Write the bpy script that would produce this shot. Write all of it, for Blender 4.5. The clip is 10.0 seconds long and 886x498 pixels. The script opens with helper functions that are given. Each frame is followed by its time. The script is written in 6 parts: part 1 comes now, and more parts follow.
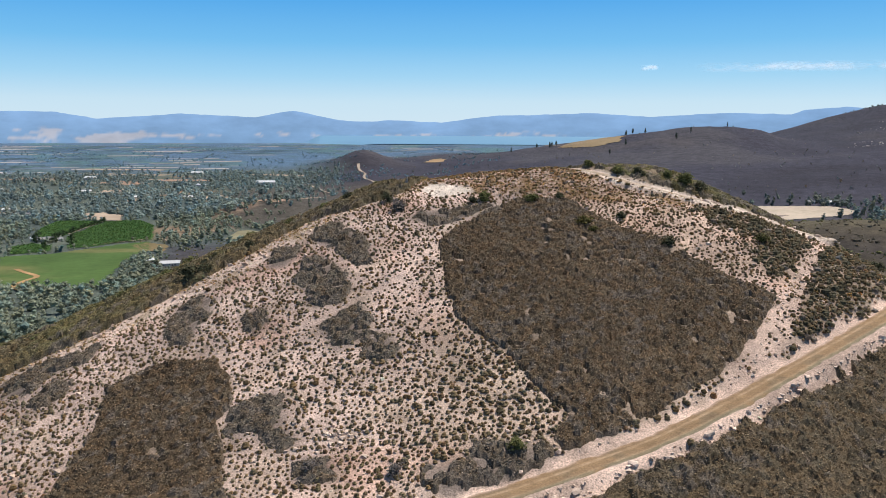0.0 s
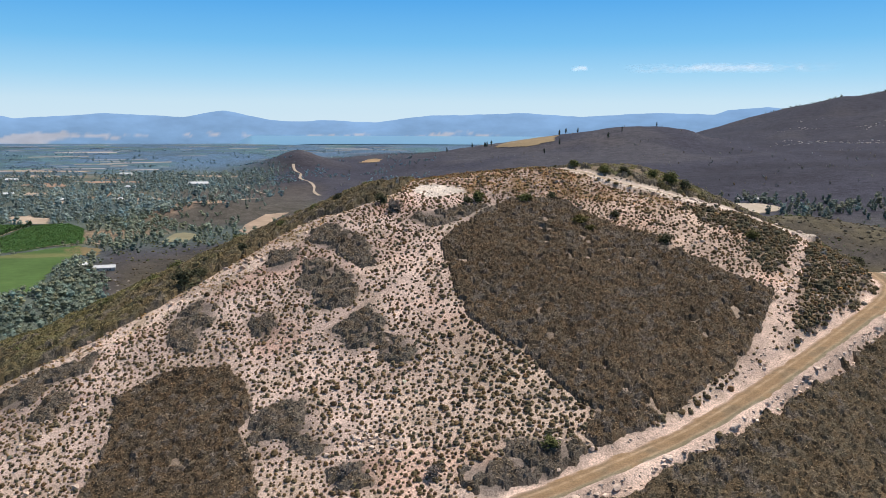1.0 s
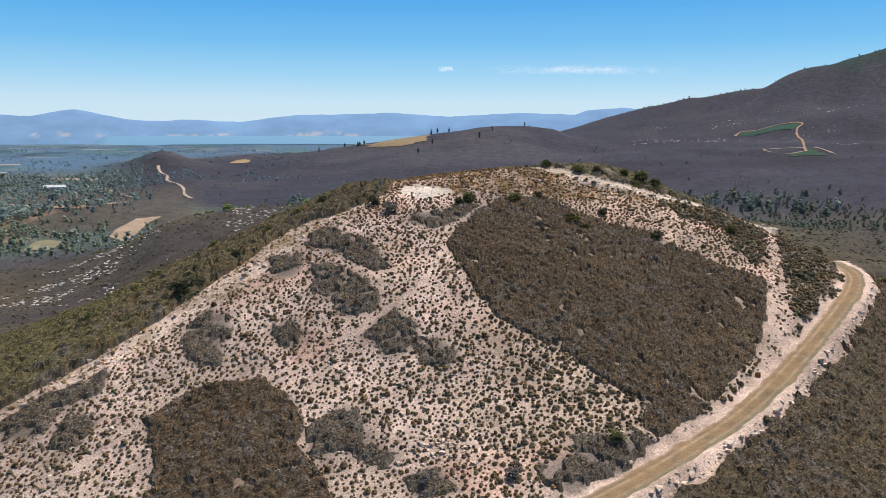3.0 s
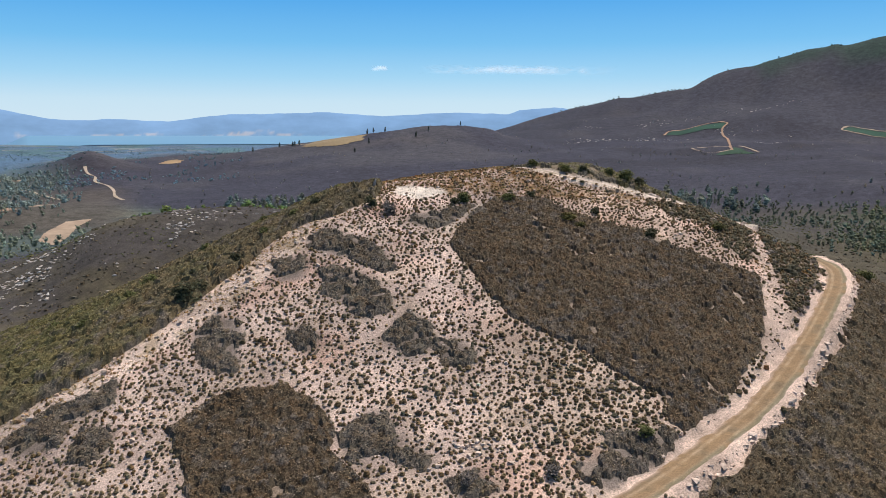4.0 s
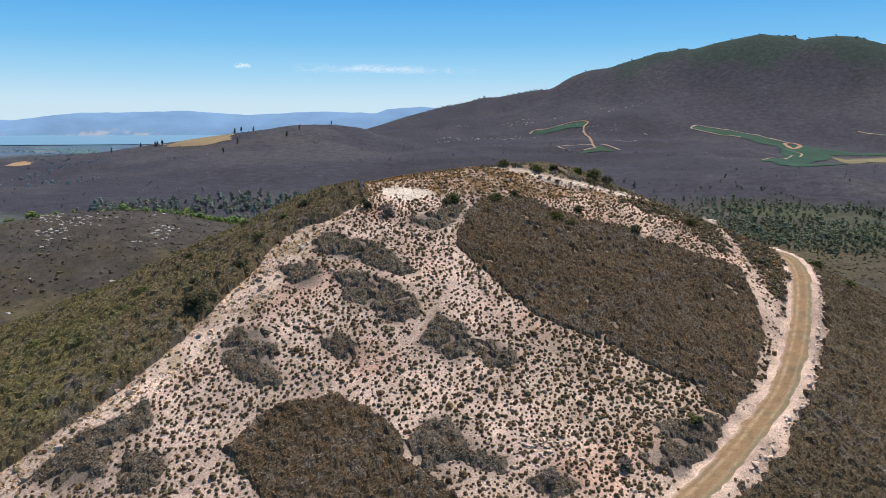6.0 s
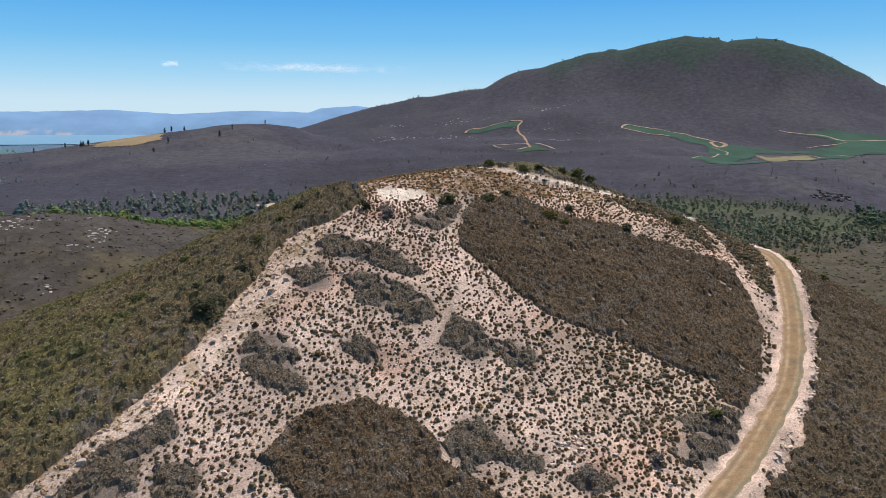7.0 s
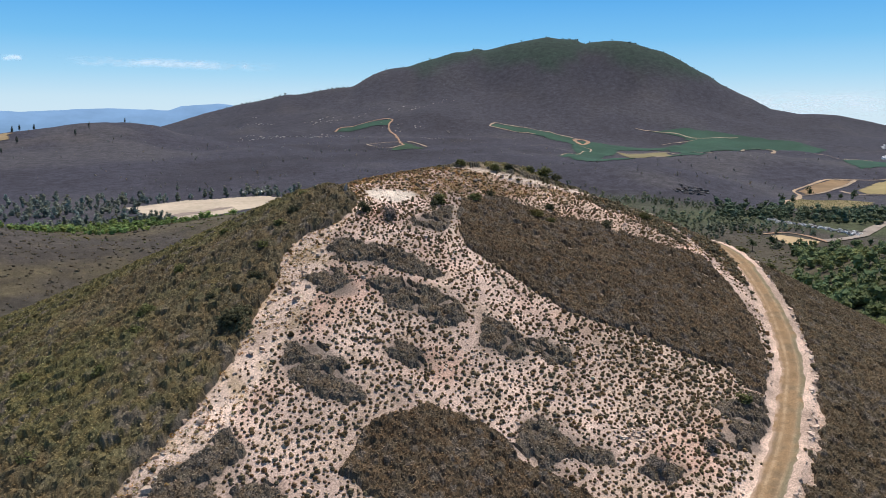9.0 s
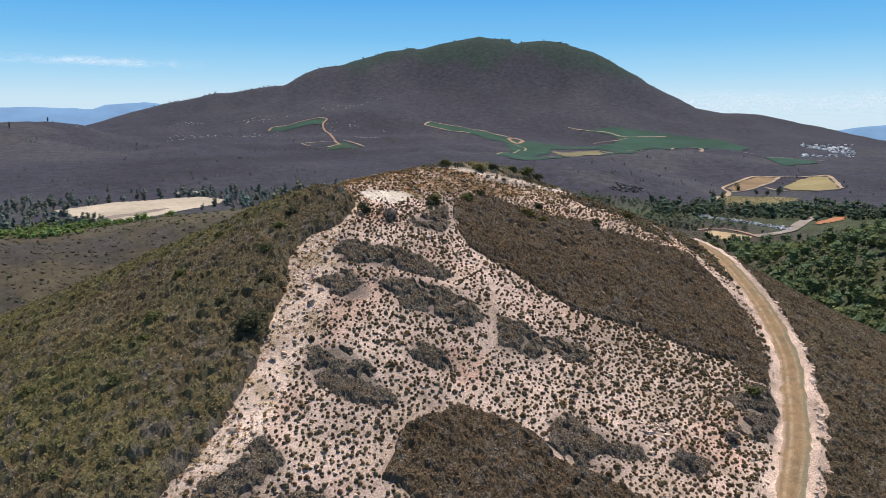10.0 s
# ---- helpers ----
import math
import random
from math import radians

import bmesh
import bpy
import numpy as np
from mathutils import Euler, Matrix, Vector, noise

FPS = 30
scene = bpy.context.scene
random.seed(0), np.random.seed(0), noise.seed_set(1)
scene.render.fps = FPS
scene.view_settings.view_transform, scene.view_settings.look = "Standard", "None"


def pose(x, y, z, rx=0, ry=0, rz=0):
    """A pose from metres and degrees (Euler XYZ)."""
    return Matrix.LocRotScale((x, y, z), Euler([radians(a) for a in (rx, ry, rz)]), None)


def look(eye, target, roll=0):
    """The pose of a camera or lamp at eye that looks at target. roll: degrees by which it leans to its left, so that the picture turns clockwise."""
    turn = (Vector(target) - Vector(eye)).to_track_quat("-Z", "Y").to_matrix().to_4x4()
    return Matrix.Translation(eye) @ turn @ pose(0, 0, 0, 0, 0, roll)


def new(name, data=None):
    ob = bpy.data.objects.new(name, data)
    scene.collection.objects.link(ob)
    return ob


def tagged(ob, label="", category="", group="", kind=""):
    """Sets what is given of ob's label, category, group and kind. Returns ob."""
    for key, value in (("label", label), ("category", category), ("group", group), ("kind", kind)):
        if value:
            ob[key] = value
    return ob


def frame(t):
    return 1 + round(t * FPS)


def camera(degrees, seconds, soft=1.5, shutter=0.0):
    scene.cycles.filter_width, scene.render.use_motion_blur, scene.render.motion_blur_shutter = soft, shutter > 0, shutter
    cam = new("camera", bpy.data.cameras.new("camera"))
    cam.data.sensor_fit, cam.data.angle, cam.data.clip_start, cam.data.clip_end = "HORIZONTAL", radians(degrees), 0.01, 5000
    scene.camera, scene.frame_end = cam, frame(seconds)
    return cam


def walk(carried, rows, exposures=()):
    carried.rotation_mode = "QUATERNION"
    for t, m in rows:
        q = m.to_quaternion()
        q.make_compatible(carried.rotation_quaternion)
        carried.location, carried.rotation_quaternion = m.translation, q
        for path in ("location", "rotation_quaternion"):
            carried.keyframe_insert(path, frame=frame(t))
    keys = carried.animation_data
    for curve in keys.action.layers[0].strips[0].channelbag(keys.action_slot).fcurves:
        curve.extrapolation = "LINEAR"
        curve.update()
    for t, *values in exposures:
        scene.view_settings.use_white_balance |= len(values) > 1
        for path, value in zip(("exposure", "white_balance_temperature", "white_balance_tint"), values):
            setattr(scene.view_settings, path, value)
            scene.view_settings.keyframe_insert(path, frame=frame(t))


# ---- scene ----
cam = camera(58.0, 10.0, soft=0.5)
ROWS = [  # seconds, x, y, z, yaw, pitch, roll
    (0.0, 0.00, 0.00, 100.00, 0.00, -8.69, 0.25),
    (0.5, -5.91, 0.27, 100.02, -2.43, -8.68, 0.24),
    (1.0, -11.84, 0.77, 100.03, -4.83, -8.68, 0.23),
    (1.5, -17.77, 1.50, 100.06, -7.23, -8.67, 0.23),
    (2.0, -23.68, 2.49, 100.09, -9.61, -8.67, 0.22),
    (2.5, -29.56, 3.71, 100.12, -12.00, -8.67, 0.21),
    (4.0, -46.84, 8.87, 100.25, -19.18, -8.69, 0.19),
    (4.5, -52.45, 11.08, 100.31, -21.59, -8.70, 0.18),
    (5.0, -57.95, 13.53, 100.36, -23.99, -8.71, 0.17),
    (5.5, -63.34, 16.21, 100.43, -26.39, -8.72, 0.16),
    (7.0, -78.75, 25.60, 100.64, -33.59, -8.77, 0.14),
    (7.5, -83.60, 29.15, 100.72, -35.99, -8.79, 0.13),
    (8.0, -88.29, 32.90, 100.81, -38.38, -8.81, 0.12),
    (8.5, -92.83, 36.83, 100.90, -40.76, -8.84, 0.12),
    (9.0, -97.19, 40.93, 101.00, -43.15, -8.87, 0.11),
    (9.5, -101.39, 45.19, 101.09, -45.55, -8.89, 0.10),
    (10.0, -105.41, 49.58, 101.20, -47.96, -8.93, 0.09),
]
walk(cam, [(t, pose(x, y, z, 90 + pitch, 0, yaw) @ pose(0, 0, 0, 0, 0, roll)) for t, x, y, z, yaw, pitch, roll in ROWS])

# ---- daylight ----
SUN_ELEVATION, SUN_AZIMUTH = 64.5, 63.0  # degrees; azimuth clockwise from +y
world = bpy.data.worlds.new("sky")
scene.world = world
world.use_nodes = True
wn = world.node_tree.nodes
sky = wn.new("ShaderNodeTexSky")
sky.sky_type, sky.sun_disc = "NISHITA", False
sky.sun_elevation, sky.sun_rotation = radians(SUN_ELEVATION), radians(SUN_AZIMUTH)
sky.altitude, sky.air_density, sky.dust_density, sky.ozone_density = 600.0, 1.0, 0.6, 2.0
wl = world.node_tree.links
# clear summer air: the sky's own light, deepened from a pale rim to azure overhead
height = wn.new("ShaderNodeSeparateXYZ")
wl.new(wn.new("ShaderNodeTexCoord").outputs["Generated"], height.inputs[0])
azure = wn.new("ShaderNodeValToRGB")
azure.color_ramp.elements[0].position, azure.color_ramp.elements[0].color = 0.0, (0.60, 0.77, 0.90, 1)
azure.color_ramp.elements[1].position, azure.color_ramp.elements[1].color = 1.0, (0.06, 0.10, 0.19, 1)
for at, tone in ((0.03, (0.54, 0.74, 0.89)), (0.06, (0.33, 0.63, 0.88)), (0.10, (0.15, 0.49, 0.85)), (0.16, (0.045, 0.345, 0.80)), (0.30, (0.065, 0.20, 0.46)), (0.5, (0.065, 0.13, 0.27))):
    azure.color_ramp.elements.new(at).color = (*tone, 1)
wl.new(height.outputs["Z"], azure.inputs[0])
tenth = wn.new("ShaderNodeVectorMath")
tenth.operation = "SCALE"
tenth.inputs["Scale"].default_value = 0.10
wl.new(sky.outputs["Color"], tenth.inputs[0])
both = wn.new("ShaderNodeMix")
both.data_type = "RGBA"
both.inputs[0].default_value = 0.88
wl.new(tenth.outputs[0], both.inputs[6])
wl.new(azure.outputs["Color"], both.inputs[7])
wl.new(both.outputs[2], wn["Background"].inputs["Color"])
wn["Background"].inputs["Strength"].default_value = 1.06
sun = new("sun", bpy.data.lights.new("sun", "SUN"))
sun.data.energy, sun.data.angle, sun.data.color = 4.75, radians(0.53), (1.0, 0.935, 0.855)
_a, _e = radians(SUN_AZIMUTH), radians(SUN_ELEVATION)
sun.matrix_world = look((math.sin(_a) * math.cos(_e) * 900, math.cos(_a) * math.cos(_e) * 900, math.sin(_e) * 900), (0, 0, 0))

# ---- lie of the land ----
def lattice(ix, iy, seed):
    n = (ix.astype(np.int64) * 374761393 + iy.astype(np.int64) * 668265263 + seed * 974711) & 0x7FFFFFFF
    n = ((n ^ (n >> 13)) * 1274126177) & 0x7FFFFFFF
    return ((n ^ (n >> 16)) & 0xFFFF) / 65535.0


def grain(x, y, size, seed=0, octaves=3):
    """Smooth noise from -1 to 1 with features of about size metres."""
    total, amount, reach = 0.0, 1.0, 0.0
    for o in range(octaves):
        u, v = np.asarray(x, float) / size, np.asarray(y, float) / size
        iu, iv = np.floor(u), np.floor(v)
        fu, fv = u - iu, v - iv
        fu, fv = fu * fu * (3 - 2 * fu), fv * fv * (3 - 2 * fv)
        s = seed + 31 * o
        low = lattice(iu, iv, s) * (1 - fu) + lattice(iu + 1, iv, s) * fu
        high = lattice(iu, iv + 1, s) * (1 - fu) + lattice(iu + 1, iv + 1, s) * fu
        total = total + amount * (2 * (low * (1 - fv) + high * fv) - 1)
        reach, amount, size = reach + amount, amount * 0.5, size * 0.5
    return total / reach


def ramp(lo, hi, v):
    t = np.clip((v - lo) / (hi - lo), 0, 1)
    return t * t * (3 - 2 * t)


def along(x, y, line):
    """Distance to a polyline, the distance run along it, and the side (+ left of its way)."""
    best = np.full(np.shape(x), 1e9)
    run, side, start = np.zeros(np.shape(x)), np.ones(np.shape(x)), 0.0
    for (ax, ay), (bx, by) in zip(line[:-1], line[1:]):
        lx, ly = bx - ax, by - ay
        length = math.hypot(lx, ly)
        t = np.clip(((x - ax) * lx + (y - ay) * ly) / length**2, 0, 1)
        d = np.hypot(x - ax - t * lx, y - ay - t * ly)
        near = d < best
        best = np.where(near, d, best)
        run = np.where(near, start + t * length, run)
        side = np.where(near, np.sign(lx * (y - ay) - ly * (x - ax) + 1e-12), side)
        start += length
    return best, run, side


def inside(x, y, ring):
    """Signed distance into a closed outline: positive inside."""
    odd = np.zeros(np.shape(x), bool)
    for (ax, ay), (bx, by) in zip(ring, ring[1:] + ring[:1]):
        cross = (ay > y) != (by > y)
        odd ^= cross & (x < (bx - ax) * (y - ay) / ((by - ay) or 1e-9) + ax)
    d, _, _ = along(x, y, ring + ring[:1])
    return np.where(odd, d, -d)


def smooth_line(points, steps=8):
    """A Catmull-Rom line through the points."""
    p = [np.array(q, float) for q in points]
    p = [2 * p[0] - p[1]] + p + [2 * p[-1] - p[-2]]
    out = []
    for a, b, c, d in zip(p, p[1:], p[2:], p[3:]):
        for k in range(steps):
            t = k / steps
            out.append(0.5 * (2 * b + (c - a) * t + (2 * a - 5 * b + 4 * c - d) * t * t + (3 * b - a - 3 * c + d) * t**3))
    out.append(p[-2])
    return [tuple(q) for q in out]


# The near hill: a crest with even flanks, and broad swells and hollows on it.
CREST = ((-8.0, 158.0), (40.0, 172.0))
SWELL_X, SWELL_Y, SWELL = (-90, -57, -24, 9, 42, 75, 108), (66, 95, 124, 153, 182), 27.0
SWELLS = (
    (-0.3, 0.3, 0.8, 1.0, 4.7, 1.0, -0.2),
    (-0.4, -1.9, -3.5, -5.3, -0.6, -2.6, -1.4),
    (-0.7, -1.4, -1.3, 1.4, 2.9, 0.2, -0.4),
    (-2.4, 1.9, -2.5, -5.3, -2.9, 1.8, 2.4),
    (-3.9, -3.9, -0.9, 4.5, 0.4, -2.3, 0.9),
)


def hill_form(x, y):
    d, _, _ = along(x, y, CREST)
    z = 92.0 - 0.46 * (np.sqrt(d * d + 14.0**2) - 14.0)
    for gy, row in zip(SWELL_Y, SWELLS):
        for gx, a in zip(SWELL_X, row):
            z = z + a * np.exp(-((x - gx) ** 2 + (y - gy) ** 2) / (2 * SWELL**2))
    top, _, _ = along(x, y, ((-12.0, 171.0), (44.0, 169.0)))
    z = z + 1.5 * np.exp(-(top**2) / (2 * 6.5**2))
    return z - 9.0 * np.exp(-((x - 97) ** 2 + (y - 163) ** 2) / (2 * 15.0**2))


# The dirt road round the hill, the lane over its top, the bare cut and the ridge path.
ROAD = smooth_line([(-60, 62), (-40, 69), (-22, 75), (-8.6, 79.5), (1.1, 82.2), (10.4, 85.4), (19, 88.9), (27.6, 92.6), (37, 98.2), (47.2, 105), (60, 114.5), (71, 123.5), (78, 131), (80.5, 138), (83, 146), (88, 156), (95, 168), (98, 185)], 6)
LANE = smooth_line([(14, 184), (21, 179), (26, 173.5), (31, 167), (36, 162.5), (42, 159), (47, 157), (52, 155.2), (57, 154.2), (64, 152), (72, 149)], 5)
CUT = smooth_line([(40, 102.5), (44, 107), (49, 114), (54, 122), (61, 132), (67, 141), (71, 147)], 5)
ROAD_HALF, LANE_HALF = 1.85, 1.5

# Distant land, as heights on rings round a point under the flight: bearing from +y, clockwise.
HUB = (-50.0, 15.0)
BEARINGS = (-60, -40, -30, -20, -12, -8, -6, -4.5, -3, 0, 4, 8, 14, 19, 22, 24, 27, 32, 36, 38.5, 41.5, 45, 48, 50, 52, 54, 58, 62, 65, 69, 73, 78, 90, 120)
RINGS = (
    (300, (-55, -55, -55, -55, -55, -55, -55, -55, -55, -55, -55, -55, -55, -55, -55, -55, -55, -55, -55, -55, -55, -55, -55, -55, -55, -55, -50, -40, -25, -12, 0, 10, 30, 40)),
    (450, (-55, -55, -55, -55, -55, -55, -54, -53, -52, -50, -48, -45, -43, -42, -41, -41, -40, -39, -39, -39, -38, -38, -38, -38, -38, -38, -34, -30, -20, -6, 10, 22, 50, 60)),
    (620, (-55, -54, -53, -53, -52, -52, -49, -47, -44, -40, -35, -30, -28, -27, -26, -26, -25, -27, -29, -30, -31, -32, -32, -33, -34, -34, -32, -14, -4, 10, 26, 38, 60, 70)),
    (840, (-55, -54, -53, -52, -52, -32, -15, -2, 5, 12, 16, 14, -4, -6, 2, 8, 11, 16, 7, 1, -8, -18, -21, -24, -26, -28, -28, -28, -28, -28, -16, 0, 30, 40)),
    (1080, (-52, -50, -50, -49, -48, -48, -44, -41, -38, -32, -30, -29, -26, -23, -23, -23, -22, -22, -20, -19, -18, -16, -17, -17, -18, -18, -22, -26, -26, -27, -22, -15, 10, 20)),
    (1330, (-50, -49, -49, -48, -48, -44, -42, -40, -39, -36, -32, -28, -24, -21, -21, -21, -20, -20, -16, -14, -11, -8, -9, -9, -10, -10, -15, -20, -20, -20, -20, -19, 0, 0)),
    (1550, (-48, -47, -47, -46, -46, -42, -40, -38, -37, -34, -29, -25, -17, -10, -10, -9, -9, -8, -1, 3, 7, 12, 13, 14, 14, 14, 9, -7, -18, -18, -18, -17, 0, 0)),
    (1850, (-44, -42, -42, -41, -40, -40, -35, -31, -30, -30, -22, -15, 0, 10, 9, 8, 12, 18, 19, 20, 21, 22, 15, 11, 6, 2, -5, -12, -12, -12, -12, -12, -11, -10)),
    (2250, (-30, -29, -29, -28, -28, -28, -20, -14, -14, -20, -5, 10, 35, 55, 43, 35, 35, 34, 36, 37, 38, 40, 30, 24, 17, 10, 22, 34, 32, 18, 0, -8, -9, -10)),
    (2650, (-18, -18, -18, -18, -18, -18, -4, 17, -9, -11, 8, 36, 75, 103, 98, 73, 39, 48, 49, 50, 51, 52, 39, 30, 21, 12, 14, 14, 10, 5, -2, -10, -13, -20)),
    (3150, (-8, -7, -7, -6, -6, -6, -6, -6, -5, -5, -5, -5, 0, 25, 40, 50, 62, 72, 75, 75, 71, 66, 61, 58, 54, 50, 46, 38, 32, 22, 12, 0, -3, -10)),
    (3750, (0, 1, 1, 1, 1, 1, 1, 2, 2, 2, 2, 2, 5, 23, 48, 73, 106, 148, 167, 199, 224, 242, 253, 263, 247, 251, 214, 140, 90, 72, 37, 3, -2, -6)),
    (4400, (6, 4, 3, 2, 1, 1, 1, 1, 1, 1, 1, 2, 6, 20, 60, 105, 167, 252, 295, 370, 436, 485, 517, 546, 514, 529, 447, 280, 171, 141, 71, 6, 0, 0)),
    (4950, (8, 6, 4, 2, 0, 0, 0, 0, 0, 0, 0, 2, 10, 20, 30, 30, 30, 30, 30, 30, 30, 30, 30, 30, 30, 30, 30, 30, 30, 30, 30, 4, 0, 0)),
)


def hermite(t, a, b, c, d):
    return 0.5 * (2 * b + (c - a) * t + (2 * a - 5 * b + 4 * c - d) * t * t + (3 * b - a - 3 * c + d) * t**3)


# skyline of the mountain: two heads with a notch between them, and the long shoulder falling east
SKYLINE_AZ = (32.2, 34.5, 36.1, 37.6, 38.6, 40.0, 41.5, 43.0, 44.4, 44.8, 45.3, 46.4, 48.4, 49.7, 50.4, 51.7, 52.2, 52.5, 53.7, 55.4, 57.4, 59.1, 60.5, 61.3, 62.6, 63.4, 64.5, 66.3, 68.5, 70.6, 73.3, 76.2)
SKYLINE_Z = (250, 277, 293, 357, 383, 400, 438, 474, 486, 496, 486, 503, 532, 549, 541, 536, 512, 523, 530, 516, 470, 406, 347, 305, 255, 233, 179, 155, 149, 112, 70, 3)


def far_form(x, y, lifted=True):
    dx, dy = x - HUB[0], y - HUB[1]
    r, az = np.hypot(dx, dy), np.degrees(np.arctan2(dx, dy))
    fine = np.linspace(-60, 120, 721)
    radii, rows = [q for q, _ in RINGS], []
    for _, heights in RINGS:
        k = np.clip(np.searchsorted(BEARINGS, fine, "right") - 1, 0, len(BEARINGS) - 2)
        b = np.array(BEARINGS, float)
        h = np.array(heights, float)
        slope = np.gradient(h, b)
        w = b[k + 1] - b[k]
        t = (fine - b[k]) / w
        rows.append((2 * t**3 - 3 * t**2 + 1) * h[k] + (t**3 - 2 * t**2 + t) * w * slope[k] + (3 * t**2 - 2 * t**3) * h[k + 1] + (t**3 - t**2) * w * slope[k + 1])
    table = np.array(rows)
    u = np.clip((az + 60) * 4, 0, 719.999)
    iu = u.astype(int)
    fu = u - iu
    lr, logs = np.log(np.clip(r, radii[0], radii[-1])), np.log(radii)
    j = np.clip(np.searchsorted(logs, lr, "right") - 1, 0, len(radii) - 2)
    f = (lr - logs[j]) / (logs[j + 1] - logs[j])

    def at(row):
        row = np.clip(row, 0, len(radii) - 1)
        return table[row, iu] * (1 - fu) + table[row, iu + 1] * fu

    z = hermite(f, at(j - 1), at(j), at(j + 1), at(j + 2))
    # flanks are furrowed, flats are not
    rough = ramp(14, 30, az) * ramp(1300, 2600, r) * ramp(4850, 4500, r) + 0.35 * ramp(-8, 4, az) * ramp(1500, 2200, r) * ramp(3300, 2900, r)
    gully = 1 - np.abs(grain(az * 60, r * 0.35, 150.0, 5, 3))
    z = z + rough * ((17 + 8 * ramp(3000, 3700, r)) * (1 - 0.6 * ramp(3900, 4400, r)) * (gully - 0.75) + (14 + 10 * ramp(2900, 3400, r) * ramp(4400, 4100, r)) * grain(x, y, 520.0, 9, 3)) * np.clip(r / 3500, 0, 1.2)
    z = z + ramp(350, 700, r) * ramp(1800, 900, r) * ramp(-20, 0, az) * 3.0 * grain(x, y, 120.0, 4, 3)
    # low knolls of the burnt country
    z = z + ramp(1150, 1500, r) * ramp(3300, 2700, r) * ramp(-4, 4, az) * (7.0 * grain(x, y, 300.0, 13, 2) + 4.0 * (0.5 - np.abs(grain(x, y, 210.0, 15, 2))))
    for kx, ky, wide, high in ((1100, 900, 110, 10.0), (1190, 810, 100, 9.0), (960, 1010, 120, 7.0), (700, 1420, 150, 7.0), (-244, 2400, 90, 31.0), (-270, 1327, 62, 15.0), (-344, 1343, 55, 11.0), (-201, 1457, 80, 12.0), (-420, 1420, 60, 8.0), (2172, 2455, 170, 48.0), (1600, 1060, 150, 16.0), (1690, 940, 120, 14.0)):
        z = z + high * np.exp(-((x - kx) ** 2 + (y - ky) ** 2) / (2 * wide**2))
    if lifted:
        line = np.arange(30, 79, 0.1)
        made = far_form(HUB[0] + 4400 * np.sin(np.radians(line)), HUB[1] + 4400 * np.cos(np.radians(line)), False)
        z = z + np.interp(az, line, np.interp(line, SKYLINE_AZ, SKYLINE_Z) - made) * ramp(30, 33, az) * ramp(78.5, 76, az) * ramp(2900, 4250, r) * ramp(4900, 4480, r)
    away = ramp(95, 150, np.abs(az - 20))
    return z * (1 - away) - 40 * away


def land(x, y, made=True):
    """Height of the ground; made: with roads cut into it."""
    x, y = np.asarray(x, float), np.asarray(y, float)
    a, b = hill_form(x, y), far_form(x, y)
    k = 9.0
    m = np.clip(0.5 + 0.5 * (a - b) / k, 0, 1)
    z = b + (a - b) * m + k * m * (1 - m)
    if not made:
        return z
    near = np.hypot(x - 5, y - 130) < 260
    if near.any():
        xn, yn = x[near], y[near]
        zn = z[near] + 0.22 * grain(xn, yn, 7.0, 2, 3) + 0.07 * grain(xn, yn, 1.6, 3, 2)
        for line, half, bank in ((ROAD, ROAD_HALF, 2.1), (LANE, LANE_HALF, 1.5)):
            px, py = np.array(line).T
            pz = land(px, py, False)
            pz = np.convolve(np.pad(pz, 5, "edge"), np.ones(11) / 11, "valid")
            d, run, side = along(xn, yn, line)
            runs = np.concatenate([[0], np.cumsum(np.hypot(np.diff(px), np.diff(py)))])
            w = ramp(half + bank, half + 0.3, d + 0.5 * grain(xn, yn, 2.2, 6, 2))
            berm = 0.35 * np.exp(-(((d - half - 0.9) / 0.6) ** 2)) * (side < 0) * (half > 1.7)
            zn = zn + (np.interp(run, runs, pz) - zn) * w + berm
        z = z.copy()
        z[near] = zn
    return z

# ---- what grows where on the hill ----
RIDGE_WEST = smooth_line([(-110, 96), (-85, 112), (-71, 122.5), (-63, 126.5), (-56, 129.3), (-49, 133.5), (-44, 137), (-39, 141.5), (-34, 145.5), (-30, 150.5), (-24, 153), (-18, 152.8), (-12, 155), (-7, 161), (-5, 168), (-2, 178), (4, 192), (8, 240)], 4)
RIDGE_EAST = smooth_line([(-106, 88), (-82, 106), (-69, 117.5), (-62, 120.5), (-56, 123.5), (-49, 126.5), (-44, 130), (-39, 132.5), (-34, 136), (-30, 140), (-25, 145), (-21, 149.5), (-12, 153.5)], 4)
SLOPE_WEST = RIDGE_WEST + [(8, 300), (-260, 300), (-260, 60)]
BIG_BRAKE = [(-1, 139), (4, 144), (9, 150), (13, 154), (18, 154.5), (25, 153), (28, 148), (32, 143), (37, 140), (40, 136), (43, 131), (46, 127), (50, 124), (52.5, 122), (50.5, 118), (44, 109.5), (39, 104.8), (33, 101), (26, 96.2), (20, 93), (15, 90.5), (14, 93), (16, 97), (14, 100), (12, 104), (9, 109), (6, 113), (2, 118), (0, 124), (-0.5, 131)]
LOW_BRAKE = [(-48, 110), (-45, 112), (-42, 114), (-38, 114), (-33, 112), (-30, 108.5), (-28.5, 103), (-29.5, 100), (-28, 96), (-26.5, 91), (-25, 86), (-24, 78), (-48, 80), (-47, 89), (-46.5, 98), (-47, 104)]
ROAD_BRAKE = [(4, 93), (9, 93), (12, 92), (14, 89), (13, 87.5), (9, 86), (5, 85), (1, 84), (-3, 86), (-2, 89), (1, 89), (3, 90)]
